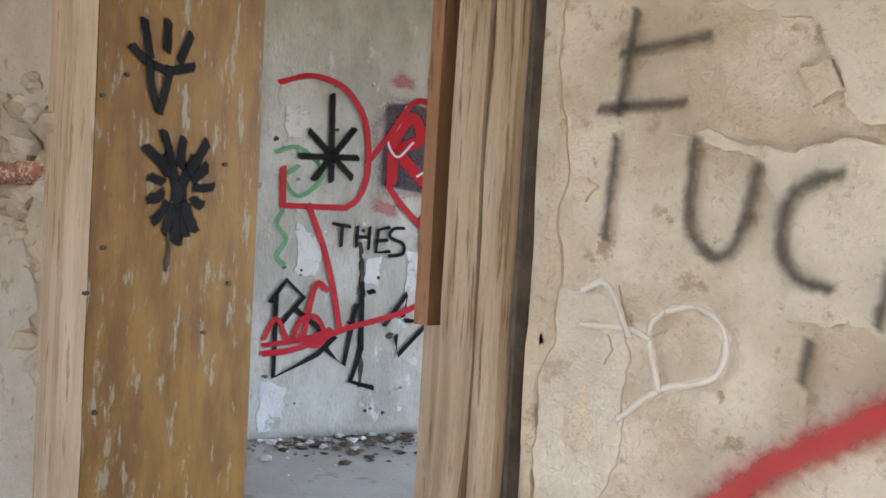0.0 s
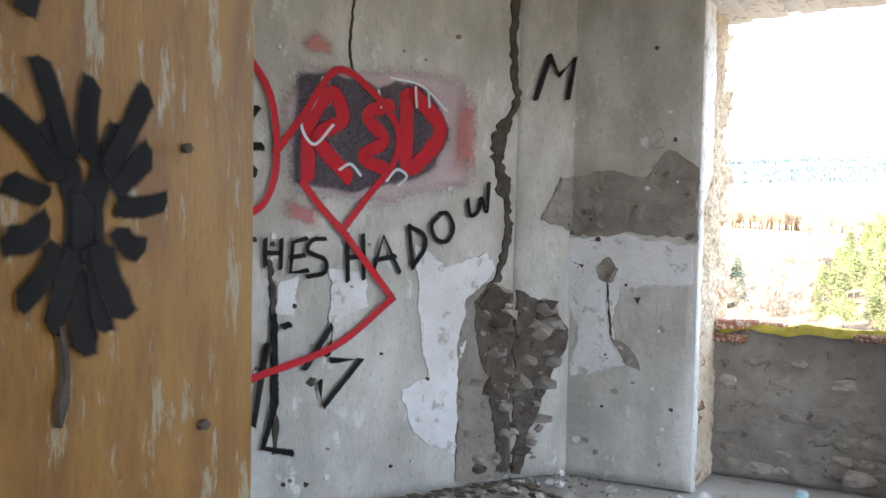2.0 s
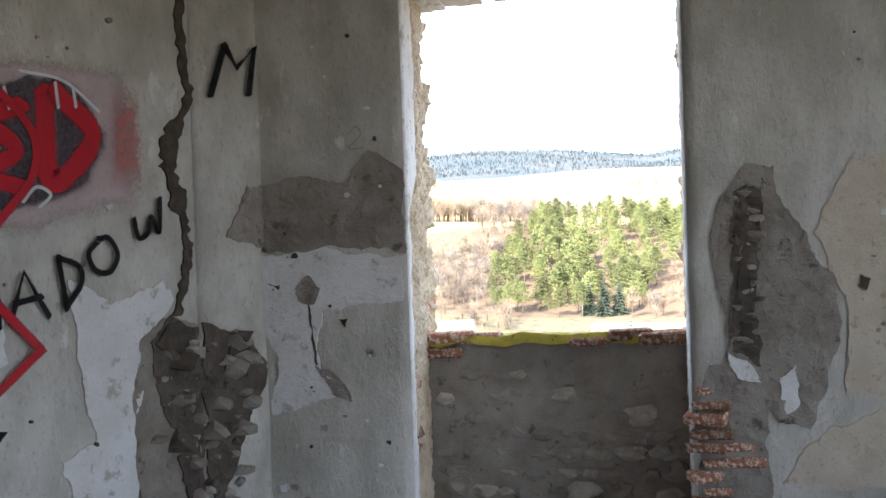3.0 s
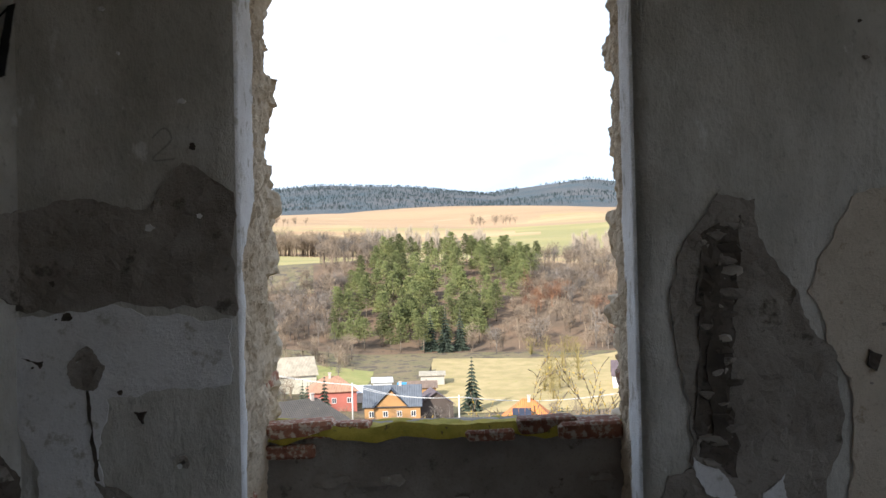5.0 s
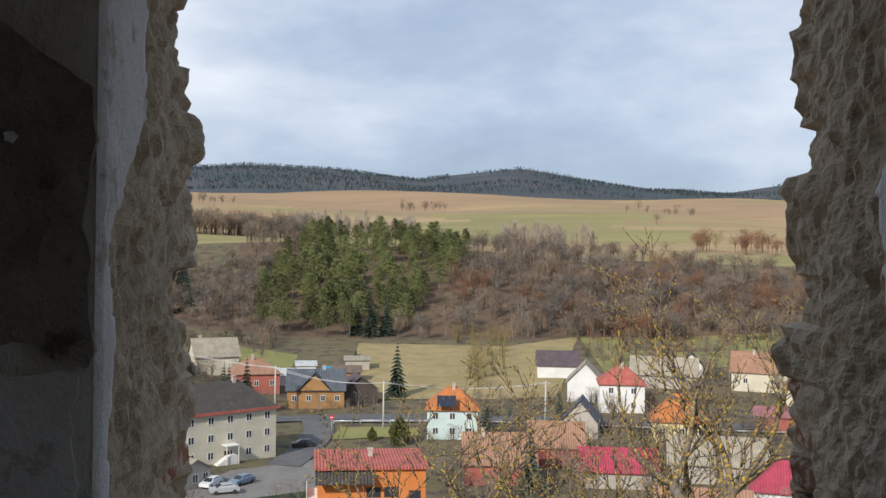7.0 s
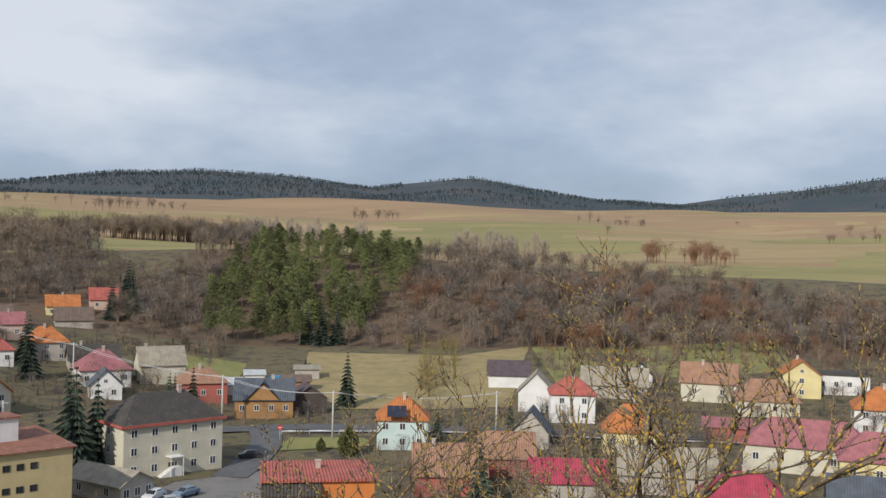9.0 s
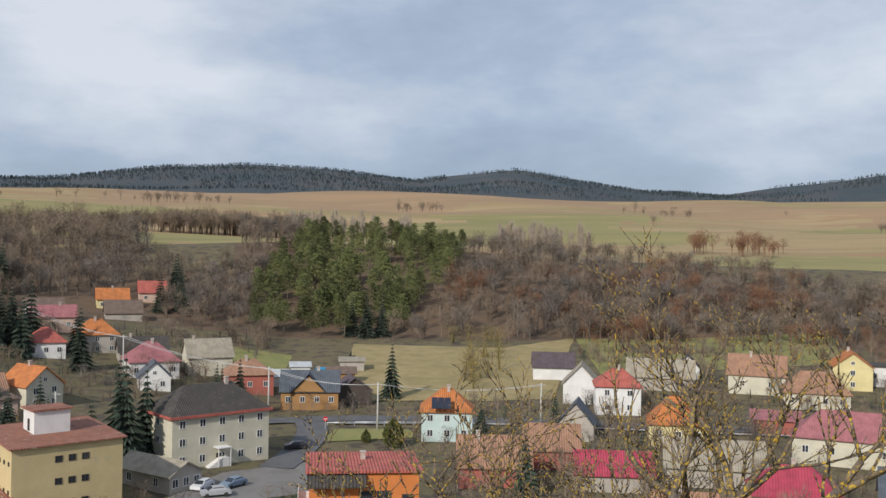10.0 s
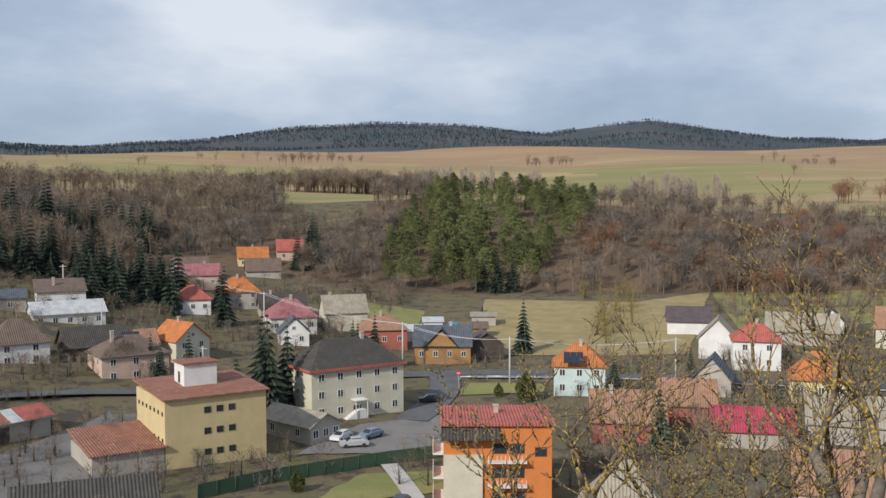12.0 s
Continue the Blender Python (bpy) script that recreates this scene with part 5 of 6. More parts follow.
H = (
    (8.8, 181.3, -4, 9.5, 9, 5.6, 3.8, "hip", W_BLUE, R_ORANGE, "pale turquoise house with orange hip roof", (3, 2), (), (), ((5, 4, 0.6),)),
    (47.5, 206.4, -10, 9.6, 9, 6.2, 3.5, "hip", W_WHITE, R_RED, "white two-storey house with red hip roof", (2, 2), (2, 2), (), ((5, 4, 0.6),)),
    (43, 220, -14, 8, 9, 4.5, 4.5, "gable_y", W_WHITE, R_GREY, "white house with weathered pale tile roof", (), (), (), ()),
    (40.9, 249.5, -8, 10.5, 8, 3.3, 3.6, "gable_x", W_WHITE, R_PURPLE, "white barn with purple-brown sheet roof", (), (), (), ()),
    (-73.8, 171.6, 38, 12.5, 10, 5.0, 3.2, "hip", W_PINK, R_BROWN, "two-storey rendered house with brown tile hip roof", (3, 2), (2, 2), (), ((3, 4, 1),)),
    (-67, 192, 52, 8, 9, 4.6, 3.6, "gable_y", W_CREAM, R_ORANGE, "cream house with bright orange tile roof", (2, 2), (), (), ((4, 5, 0.7),)),
    (-104.3, 206.8, 36, 15.5, 8, 3.4, 2.6, "gable_x", W_WHITE, R_TIN, "long white barn with bright tin roof", (5, 1), (), (), ()),
    (-57.7, 233.4, 24, 11.5, 11, 4.4, 4.4, "hip", W_WHITE, R_PINK, "white house with faded red hip roof", (4, 1), (), (), ((6, 5, 0.6),)),
    (-46, 243, 22, 11, 8, 5, 4.4, "gable_x", W_CREAM, R_GREY, "house with pale weathered tile roof", (), (), (), ((2, 4, 0.6),)),
    (-34.5, 228, 14, 11, 9, 5, 3.2, "hip", W_REDW, R_TERRA, "brick red house with clay tile roof", (3, 1), (), (), ((5, 4, 0.8),)),
    (-91.1, 323.8, 18, 10, 8, 3.6, 3.6, "gable_x", W_LEMON, R_ORANGE, "yellow house with orange tile roof", (3, 1), (), (), ((5, 4, 0.6),)),
    (-81.5, 340, 16, 9, 8, 3.6, 4, "gable_x", W_PINK, R_RED, "house with bright red sheet roof", (2, 1), (), (), ()),
    (-84, 308, 18, 11, 8, 2.8, 4, "gable_x", W_GREY, R_BROWN, "old shed house with brown roof", (), (), (), ()),
    (-95.3, 274.9, 22, 12, 8, 4.6, 3.2, "gable_x", W_PINK, R_PINK, "pink house with faded red roof", (3, 1), (), (), ((8, 4, 0.6),)),
    (-103, 292, 22, 11, 8, 3.6, 3, "gable_x", W_GREY, R_BROWN, "grey house with brown roof", (), (), (), ()),
    (-77, 255.7, 22, 10.5, 9, 5, 3.8, "hip", W_GREY, R_ORANGE, "grey two-storey house with orange hip roof", (3, 2), (), (), ((5, 4, 0.6),)),
    (-84.7, 242.1, 22, 9, 9, 4.2, 3.4, "hip", W_WHITE, R_RED, "white house with red hip roof", (3, 1), (), (), ()),
    (-64, 248, 20, 12, 8, 3.6, 3.6, "gable_x", W_GREY, R_DARK, "grey house with dark roof", (2, 1), (), (), ((3, 4, 0.7),)),
    (-93, 169, 40, 10, 9, 4.2, 4.2, "hip", W_WHITE, R_BROWN, "white house with steep brown hip roof", (2, 2), (), (), ()),
    (-84.5, 180.2, 36, 12, 9, 3.6, 3.6, "gable_x", W_DARKW, R_DARK, "dark barn with dark roof", (), (), (), ()),
    (-76, 187, 34, 7, 8, 3.8, 2.8, "gable_x", W_PINK, R_TERRA, "house with clay roof and solar panels", (), (), (), ()),
    (-38.6, 149, -38, 12, 6, 2.6, 1.8, "gable_x", W_GREY, R_GREY, "low long shed with mossy cement roof", (2, 1), (), (3, 1), ()),
    (-53, 222, 16, 7, 7, 3.2, 3.6, "gable_y", W_WHITE, R_SLATE, "small white gabled house with dark roof", (2, 1), (), (), ()),
    (-155.7, 213.6, 32, 15, 8, 3.2, 4, "gable_x", W_WHITE, R_SLATE, "long white house with black-blue roof", (4, 1), (), (), ((5, 4, 0.8), (9, 4, 0.8))),
    (-141.3, 184.8, 42, 10, 8, 2.6, 3.6, "gable_x", W_DARKW, R_BROWN, "old barn with brown roof", (), (), (), ()),
    (-117, 182.2, 32, 9, 8, 2.8, 3.6, "gable_x", W_GREY, R_GREY, "shed with straw-grey roof", (), (), (), ()),
    (-128, 166, 36, 7, 7, 3, 3.6, "hip", W_GREY, R_RED, "small house with red roof", (), (), (), ()),
    (-120.2, 206.3, 30, 13, 8, 3.4, 1.8, "gable_x", W_GREY, R_SLATE, "low house with grey sheet roof", (2, 1), (), (), ()),
    (-111, 222, 30, 11, 8, 4.6, 2.6, "mono", W_WHITE, R_BROWN, "modern white house with single pitch roof", (2, 1), (), (), ((4, 4, 0.6),)),
    (-104, 162, 38, 9, 8, 3.6, 3.4, "gable_x", W_CREAM, R_TERRA, "old cream house with clay roof", (2, 1), (), (), ()),
    (111, 229, -22, 9, 12, 5.6, 3.6, "gable_y", W_LEMON, R_ORANGE, "yellow and white gabled house with clay roof", (1, 2), (4, 1), (), ((4, 8, 0.6),)),
    (121.1, 231.5, -22, 12.5, 8, 5, 0.8, "flat", W_WHITE, R_DARK, "white house with a flat roof", (4, 1), (), (), ()),
    (107.2, 189, -26, 13, 11, 5.4, 4.2, "hip", W_WHITE, R_ORANGE, "white house with orange hip roof", (3, 2), (2, 2), (), ((6, 5, 0.6),)),
    (72, 163, -28, 21, 10, 4.6, 4.2, "hip", W_CREAM, R_PINK, "long cream house with red sheet hip roof and solar panels", (5, 1), (), (), ()),
    (83, 150.5, -26, 12, 9, 4.4, 4.2, "hip", W_LEMON, R_PINK, "lemon yellow house with red sheet hip roof", (3, 1), (), (), ()),
    (91, 211, -20, 14, 9, 3.8, 4.4, "hip", W_CREAM, R_TERRA, "cream house with weathered clay hip roof", (4, 1), (), (), ()),
    (85, 229, -24, 13, 9, 4.6, 4.6, "gable_x", W_CREAM, R_TERRA, "cream house with pale clay tile roof", (2, 1), (2, 2), (), ((5, 4, 0.6),)),
    (62, 236, -18, 16, 8, 3.2, 4.2, "gable_x", W_GREY, R_GREY, "long house with pale weathered roof", (), (), (), ()),
    (78, 248, -18, 6, 6, 2.8, 3.4, "gable_y", W_WHITE, R_DARK, "small white shed with dark gable", (), (), (), ()),
    (50.6, 176, -14, 10.5, 9, 4.2, 4.6, "hip", W_LEMON, R_ORANGE, "yellow house with bright orange tile roof", (3, 1), (), (), ((6, 5, 0.7),)),
    (30.9, 146, -8, 11.5, 8, 2.6, 3.0, "gable_x", W_GREY, R_CRIMSON, "shed with crimson sheet roof", (), (), (), ()),
    (45.6, 149, -14, 15, 9, 3, 3.8, "gable_x", W_GREY, R_GREY, "barn with mossy grey tile roof", (), (), (), ()),
    (51.9, 131, -20, 12, 9, 3.2, 3.6, "hip", W_WHITE, R_CRIMSON, "white house with red sheet roof", (), (), (), ((6, 5, 0.7),)),
    (13, 148, -4, 11, 9, 3.2, 4.2, "gable_x", W_REDW, R_TERRA, "brick house with pale clay tile roof", (), (), (), ((3, 4, 0.6),)),
    (25, 160, -8, 9, 8, 3.2, 3.8, "gable_x", W_REDW, R_TERRA, "brick house with clay tile roof", (), (), (), ()),
    (34.4, 182, -16, 7, 8, 2.8, 4.4, "gable_y", W_GREY, R_SLATE, "grey gabled barn with sheet roof", (), (), (), ()),
    (8, 101, -4, 9, 9, 2.6, 5.4, "hip", W_GREY, R_GREY, "house with steep pale shingle roof", (), (), (), ()),
    (33, 112, -14, 11, 9, 3, 4.2, "gable_x", W_PINK, R_TERRA, "house with brown tile roof and skylights", (), (), (), ((3, 4, 0.7),)),
    (74, 186, -20, 9, 5, 2.8, 1.2, "mono", W_REDW, R_PINK, "low shed with red sheet roof", (), (), (), ()),
    (66, 122, -26, 10, 9, 4, 4.2, "gable_x", W_WHITE, R_SLATE, "white house with dark roof", (), (), (), ()),
    (-49, 92, 26, 14, 9, 2.8, 3.4, "gable_x", W_DARKW, R_DARK, "dark mossy shed roof close by", (), (), (), ()),
    (-20, 235, 8, 7, 6, 2.6, 1.6, "gable_x", W_GREY, R_TIN, "small shed with tin roof", (), (), (), ()),
    (-27, 240, 10, 6, 5, 2.6, 1.2, "mono", W_WHITE, R_TIN, "small white rendered garden shed", (), (), (), ()),
    (-12, 246, 4, 7, 5, 2.6, 1.4, "gable_x", W_WOOD, R_BROWN, "garden shed of brown boards", (), (), (), ()),
    (-9.5, 262, 2, 6.5, 5, 2.6, 0.6, "mono", W_GREY, R_GREY, "garden hut with pale flat roof", (), (), (), ()),
    (-22, 256, 6, 5, 4, 2.2, 0.8, "mono", W_WHITE, R_TIN, "white garden hut with tin roof", (), (), (), ()),
)
for x, y, rot, w, d, h, rh, kind, wm, rm, label, fr, lf, rt, ch in H:
    shed = "shed" in label or "barn" in label or "hut" in label
    house(x, y, rot, w, d, h, rh, kind, wm, rm, label, fr, lf, rt, ch, category="shed" if shed else "house", name="shed" if shed else "house")
# the long shed with its patched sheet roof, and the striped tin roof in front of it
long_shed = house(-83, 111, 59, 31, 6, 3.0, 1.3, "gable_x", W_GREY, R_TIN, "long low shed with patched red and tin sheet roof", (), (), (), (), category="shed", name="long_shed")
for k, (s0, s1, m_) in enumerate(((-0.5, 9.5, R_RED), (9.5, 12.5, R_RUST), (23, 24.6, R_RUST), (26.6, 31.5, R_RED))):
    bm = bmesh.new()
    for ya, yb in ((-0.5, 3), (6.5, 3)):
        flat(bm, ((s0, ya, 2.98), (s1, ya, 2.98), (s1, yb, 4.37), (s0, yb, 4.37)))
    part("roof_sheet", bm, m_, long_shed, "red or rusty roof sheets")
for s in (11, 13.5, 22.5):
    bm = bmesh.new()
    box(bm, s, s + 2.0, -0.05, 0.05, 0, 2.4)
    part("doorway", bm, M_DARKFRAME, long_shed)
striped = house(-78.5, 92.5, 46, 17, 8, 2.8, 2.2, "gable_x", W_GREY, R_TIN, "shed with striped rusty tin roof", (), (), (), (), category="shed", name="shed")
for k in range(6):
    bm = bmesh.new()
    flat(bm, ((4 + k * 2.1, -0.5, 2.84), (4.9 + k * 2.1, -0.5, 2.84), (4.9 + k * 2.1, 3.2, 4.56), (4 + k * 2.1, 3.2, 4.56)))
    part("roof_sheet", bm, R_RUST, striped, "rust brown roof strip")
# solar panels
for px, py, pz, rot, n in ((12.4, 180.4, -27.1, -4, 3), (86, 158.5, -27.6, -28, 3), (-74.5, 187.3, -24.8, 34, 3)):
    arr = empty("solar_array", pose(px, py, pz, 38, 0, rot), "dark solar panels on a tiled roof", "solar panel", "solar arrays")
    for k in range(n):
        bm = bmesh.new()
        box(bm, k * 1.2 - 1.8, k * 1.2 - 0.66, -1.4, 1.4, 0, 0.06)
        part("panel", bm, M_SOLAR, arr)


# ---- cars, poles, fences ----
def car(x, y, rot, col, label):
    ez = ground(x, y) + 0.16
    c = empty("car", pose(x, y, ez, 0, 0, rot), label, "car", "parked cars")
    m_ = mat("car_paint", col, tuple(v * 0.9 for v in col), 2, 0.3, 0.0)
    bm = bmesh.new()
    prof = ((-2.1, 0.35), (-2.1, 0.85), (-1.2, 0.95), (-0.5, 1.42), (1.1, 1.45), (1.8, 0.95), (2.1, 0.85), (2.1, 0.35))
    lo = [[bm.verts.new((px, s * (0.85 if pz < 1 else 0.68), pz)) for px, pz in prof] for s in (-1, 1)]
    for i in range(len(prof)):
        j = (i + 1) % len(prof)
        bm.faces.new((lo[0][i], lo[0][j], lo[1][j], lo[1][i]))
    bm.faces.new(lo[0][::-1])
    bm.faces.new(lo[1])
    bmesh.ops.recalc_face_normals(bm, faces=bm.faces)
    part("body", bm, m_, c)
    bm = bmesh.new()
    for s in (-1, 1):
        flat(bm, ((-1.0, s * 0.80, 0.98), (-0.45, s * 0.71, 1.38), (1.0, s * 0.71, 1.40), (1.5, s * 0.80, 0.98))[::s])
    flat(bm, ((-1.22, -0.7, 0.99), (-1.22, 0.7, 0.99), (-0.56, 0.62, 1.41), (-0.56, -0.62, 1.41)))
    part("windows", bm, M_PANE, c)
    for wx in (-1.35, 1.35):
        for s in (-1, 1):
            bm = bmesh.new()
            tube(bm, (wx, s * 0.68, 0.32), (wx, s * 0.88, 0.32), 0.32, 0.32, 12)
            part("wheel", bm, M_TYRE, c)


for x, y, rot, col, label in ((-25.2, 145.5, 70, (0.75, 0.76, 0.78), "white car parked in the yard"), (-20.9, 147.5, 55, (0.2, 0.27, 0.36), "blue-grey car parked in the yard"), (-22.6, 141.5, 20, (0.45, 0.46, 0.48), "silver car parked in the yard"), (-13.8, 174.5, 10, (0.03, 0.03, 0.035), "black car by the side road"), (-3.4, 160, 15, (0.75, 0.75, 0.75), "white van behind the orange house"), (84, 142, -20, (0.6, 0.6, 0.62), "silver car in a garden"), (-12.5, 112, 80, (0.05, 0.05, 0.055), "dark car on the garden path"), (-57, 146, 35, (0.06, 0.06, 0.06), "old dark trailer in the work yard")):
    car(x, y, rot, col, label)


def pole(x, y, h, label="grey concrete utility pole"):
    ez = ground(x, y)
    p = empty("utility_pole", pose(x, y, ez), label, "pole", "utility poles")
    bm = bmesh.new()
    tube(bm, (0, 0, -1), (0, 0, h), 0.2, 0.13, 8)
    part("shaft", bm, M_POLE, p)
    bm = bmesh.new()
    box(bm, -0.9, 0.9, -0.06, 0.06, h - 0.5, h - 0.38)
    part("crossarm", bm, M_POLE, p)
    return Vector((x, y, ez + h - 0.4))


tops = [pole(x, y, h) for x, y, h in ((34, 197, 8.5), (0.6, 191.7, 9.5), (-22.5, 208, 10), (-60, 236, 9.5), (-92, 262, 9))]
tops2 = [pole(x, y, h) for x, y, h in ((-88, 205, 8), (-112, 238, 8), (-57, 178, 7))]
for a, b in zip(tops, tops[1:]):
    for off in (-0.6, 0.6):
        bm = bmesh.new()
        q = [a.lerp(b, k / 10) + Vector((off, 0, -1.2 * (1 - (k / 5 - 1) ** 2))) for k in range(11)]
        for u, v in zip(q, q[1:]):
            tube(bm, u, v, 0.05, 0.05, 4)
        tagged(part("power_line", bm, M_WIRE), "pale overhead wire between poles", "wire", "power lines")
rail = empty("guard_rail", pose(0, 0, 0), "galvanised guard rail beside the road", "guard rail")
pts = [(-9.5, 196.4), (-4, 196.9), (2, 196.9), (8, 196.6), (14, 196.3), (20, 195.8)]
for a, b in zip(pts, pts[1:]):
    za, zb = ground(*a) + 0.65, ground(*b) + 0.65
    bm = bmesh.new()
    tube(bm, (*a, za), (*b, zb), 0.16, 0.16, 4)
    part("beam", bm, M_RAIL, rail)
    bm = bmesh.new()
    box(bm, a[0] - 0.06, a[0] + 0.06, a[1] - 0.06, a[1] + 0.06, za - 0.8, za)
    part("post", bm, M_RAIL, rail)
sgn = empty("road_sign", pose(-9.5, 190, ground(-9.5, 190)), "round red and white road sign on a post", "road sign")
bm = bmesh.new()
tube(bm, (0, 0, -0.3), (0, 0, 2.4), 0.05, 0.05, 6)
part("post", bm, M_POLE, sgn)
bm = bmesh.new()
tube(bm, (0, 0.02, 2.6), (0, -0.03, 2.6), 0.48, 0.48, 18)
part("plate", bm, M_SIGN, sgn, "red disc")
bm = bmesh.new()
box(bm, -0.32, 0.32, -0.05, -0.03, 2.52, 2.68)
part("bar", bm, W_WHITE, sgn, "white bar")


def fence(pts, h, m_, label, gap=2.5):
    f = empty("fence", pose(0, 0, 0), label, "fence")
    for a, b in zip(pts, pts[1:]):
        n = max(1, int((Vector(b) - Vector(a)).length / gap))
        for k in range(n):
            p, q = Vector(a).lerp(Vector(b), k / n), Vector(a).lerp(Vector(b), (k + 1) / n)
            zp, zq = ground(p.x, p.y) + 0.1, ground(q.x, q.y) + 0.1
            bm = bmesh.new()
            flat(bm, ((p.x, p.y, zp), (q.x, q.y, zq), (q.x, q.y, zq + h), (p.x, p.y, zp + h)))
            flat(bm, ((p.x, p.y + 0.06, zp + h), (q.x, q.y + 0.06, zq + h), (q.x, q.y + 0.06, zq), (p.x, p.y + 0.06, zp)))
            part("fence_panel", bm, m_, f)
            bm = bmesh.new()
            tube(bm, (p.x, p.y, zp - 0.3), (p.x, p.y, zp + h + 0.1), 0.06, 0.06, 5)
            part("post", bm, m_, f)


fence(((-37, 113), (-30, 121), (-16, 132.7), (-5, 140)), 1.8, M_FENCE, "green mesh garden fence")
fence(((-8.5, 222), (-8, 262), (-7, 285)), 1.6, W_DARKW, "dark board fence beside the meadow")
bm = bmesh.new()
box(bm, -15.6, -12.2, 256, 258.5, ground(-14, 257), ground(-14, 257) + 1.9)
tagged(part("tarpaulin_stack", bm, M_BLUET), "stack under a bright blue tarpaulin", "stack")


# ---- trees ----
def slivers(rnd, n, shape):
    """Many thin twigs as flat slips; shape gives start, end and width of each."""
    verts, faces = [], []
    for k in range(n):
        a, b, w = shape(rnd, k)
        d = (b - a).normalized()
        u = d.cross(Vector((rnd.uniform(-1, 1), rnd.uniform(-1, 1), rnd.uniform(-1, 1)))).normalized() * w
        i = len(verts)
        verts += [a - u, a + u, b]
        faces.append((i, i + 1, i + 2))
    return np.array(verts, dtype=float), np.array(faces)


def bare_shape(height, spread, lean=0.75, bottom=0.18):
    def f(rnd, k):
        if k < 3:
            return Vector((0, 0, -0.5)), Vector((rnd.uniform(-0.3, 0.3), rnd.uniform(-0.3, 0.3), height * 0.8)), 0.16
        z = height * rnd.uniform(bottom, 0.86)
        an = rnd.uniform(0, 6.283)
        fill = math.sin(math.pi * min(1, (z / height - bottom * 0.6) / 0.95)) ** 0.6
        r0 = spread * fill * rnd.uniform(0, 0.75)
        a = Vector((math.cos(an) * r0, math.sin(an) * r0, z))
        ln = height * rnd.uniform(0.10, 0.24)
        an2 = an + rnd.uniform(-0.9, 0.9)
        b = a + Vector((math.cos(an2) * ln * (1 - lean) * 1.7, math.sin(an2) * ln * (1 - lean) * 1.7, ln * lean))
        return a, b, height * rnd.uniform(0.004, 0.010)
    return f


def mesh_np(name, verts, faces, m_):
    me = bpy.data.meshes.new(name)
    nv, nf = len(verts), len(faces)
    me.vertices.add(nv)
    me.vertices.foreach_set("co", verts.astype(np.float32).ravel())
    me.loops.add(nf * 3)
    me.loops.foreach_set("vertex_index", faces.astype(np.int32).ravel())
    me.polygons.add(nf)
    me.polygons.foreach_set("loop_start", np.arange(0, nf * 3, 3, dtype=np.int32))
    me.update(calc_edges=True)
    me.materials.append(m_)
    return me


rnd = random.Random(31)


def crown_shape(height, spread):
    """A rounded leafless crown: a trunk, rising limbs, and fine twigs that point outwards."""
    lobes = [(rnd.uniform(-0.5, 0.5) * spread, rnd.uniform(-0.5, 0.5) * spread, height * rnd.uniform(0.42, 0.72)) for _ in range(5)]

    def f(rn, k):
        if k < 3:
            return Vector((0, 0, -0.5)), Vector((rn.uniform(-0.4, 0.4), rn.uniform(-0.4, 0.4), height * 0.75)), 0.15
        lx, ly, lz = lobes[k % 5]
        if k < 18:
            return Vector((0, 0, height * rn.uniform(0.15, 0.4))), Vector((lx, ly, lz)) + Vector((rn.uniform(-1, 1), rn.uniform(-1, 1), rn.uniform(0, 1.4))), 0.09
        d = Vector((rn.gauss(0, 1), rn.gauss(0, 1), rn.gauss(0.25, 0.9))).normalized()
        r = rn.uniform(0.25, 1.0)
        a = Vector((lx, ly, lz)) + Vector((d.x * spread * 0.5, d.y * spread * 0.5, d.z * height * 0.2)) * r
        b = a + (d + Vector((rn.uniform(-0.5, 0.5), rn.uniform(-0.5, 0.5), rn.uniform(0, 0.8)))) * height * rn.uniform(0.05, 0.11)
        return a, b, height * rn.uniform(0.003, 0.0065)
    return f


BARE = [slivers(rnd, 340, crown_shape(rnd.uniform(9, 11.5), rnd.uniform(3.0, 4.2))) for _ in range(7)]
POPLAR = [slivers(rnd, 150, bare_shape(14, 1.6, 0.92)) for _ in range(3)]
BUSH = [slivers(rnd, 170, bare_shape(4, 2.2, 0.6, 0.02)) for _ in range(3)]


def wood(name, temps, count, where, m_, label, size=(0.75, 1.25), seed=1):
    rn = random.Random(seed)
    vs, fs, base, done, tries = [], [], 0, 0, 0
    while done < count and tries < count * 40:
        tries += 1
        p = where(rn)
        if p is None:
            continue
        x, y = p
        v, f = temps[rn.randrange(len(temps))]
        s, a = rn.uniform(*size), rn.uniform(0, 6.283)
        c, sn = math.cos(a), math.sin(a)
        q = np.stack([v[:, 0] * c - v[:, 1] * sn, v[:, 0] * sn + v[:, 1] * c, v[:, 2] * rn.uniform(0.85, 1.15)], 1) * s
        q += (x, y, ground(x, y))
        vs.append(q)
        fs.append(f + base)
        base += len(v)
        done += 1
    ob = new(name, mesh_np(name, np.concatenate(vs), np.concatenate(fs), m_))
    return tagged(ob, label, "wood", kind="stuff")


def polar(a0, a1, r0, r1, keep=None):
    def f(rn):
        a, r = rn.uniform(a0, a1), math.sqrt(rn.uniform(r0 * r0, r1 * r1))
        x, y = -math.sin(radians(a)) * r, math.cos(radians(a)) * r
        if keep and not keep(a, r, x, y):
            return None
        return x, y
    return f


def in_pines(x, y):
    """The pine stand: a tongue that climbs the slope."""
    t = (y - 318) / 150
    if not 0 <= t <= 1:
        return False
    left, right = -42 - 14 * t + 26 * t * t, 8 + 40 * t
    return left < x < right


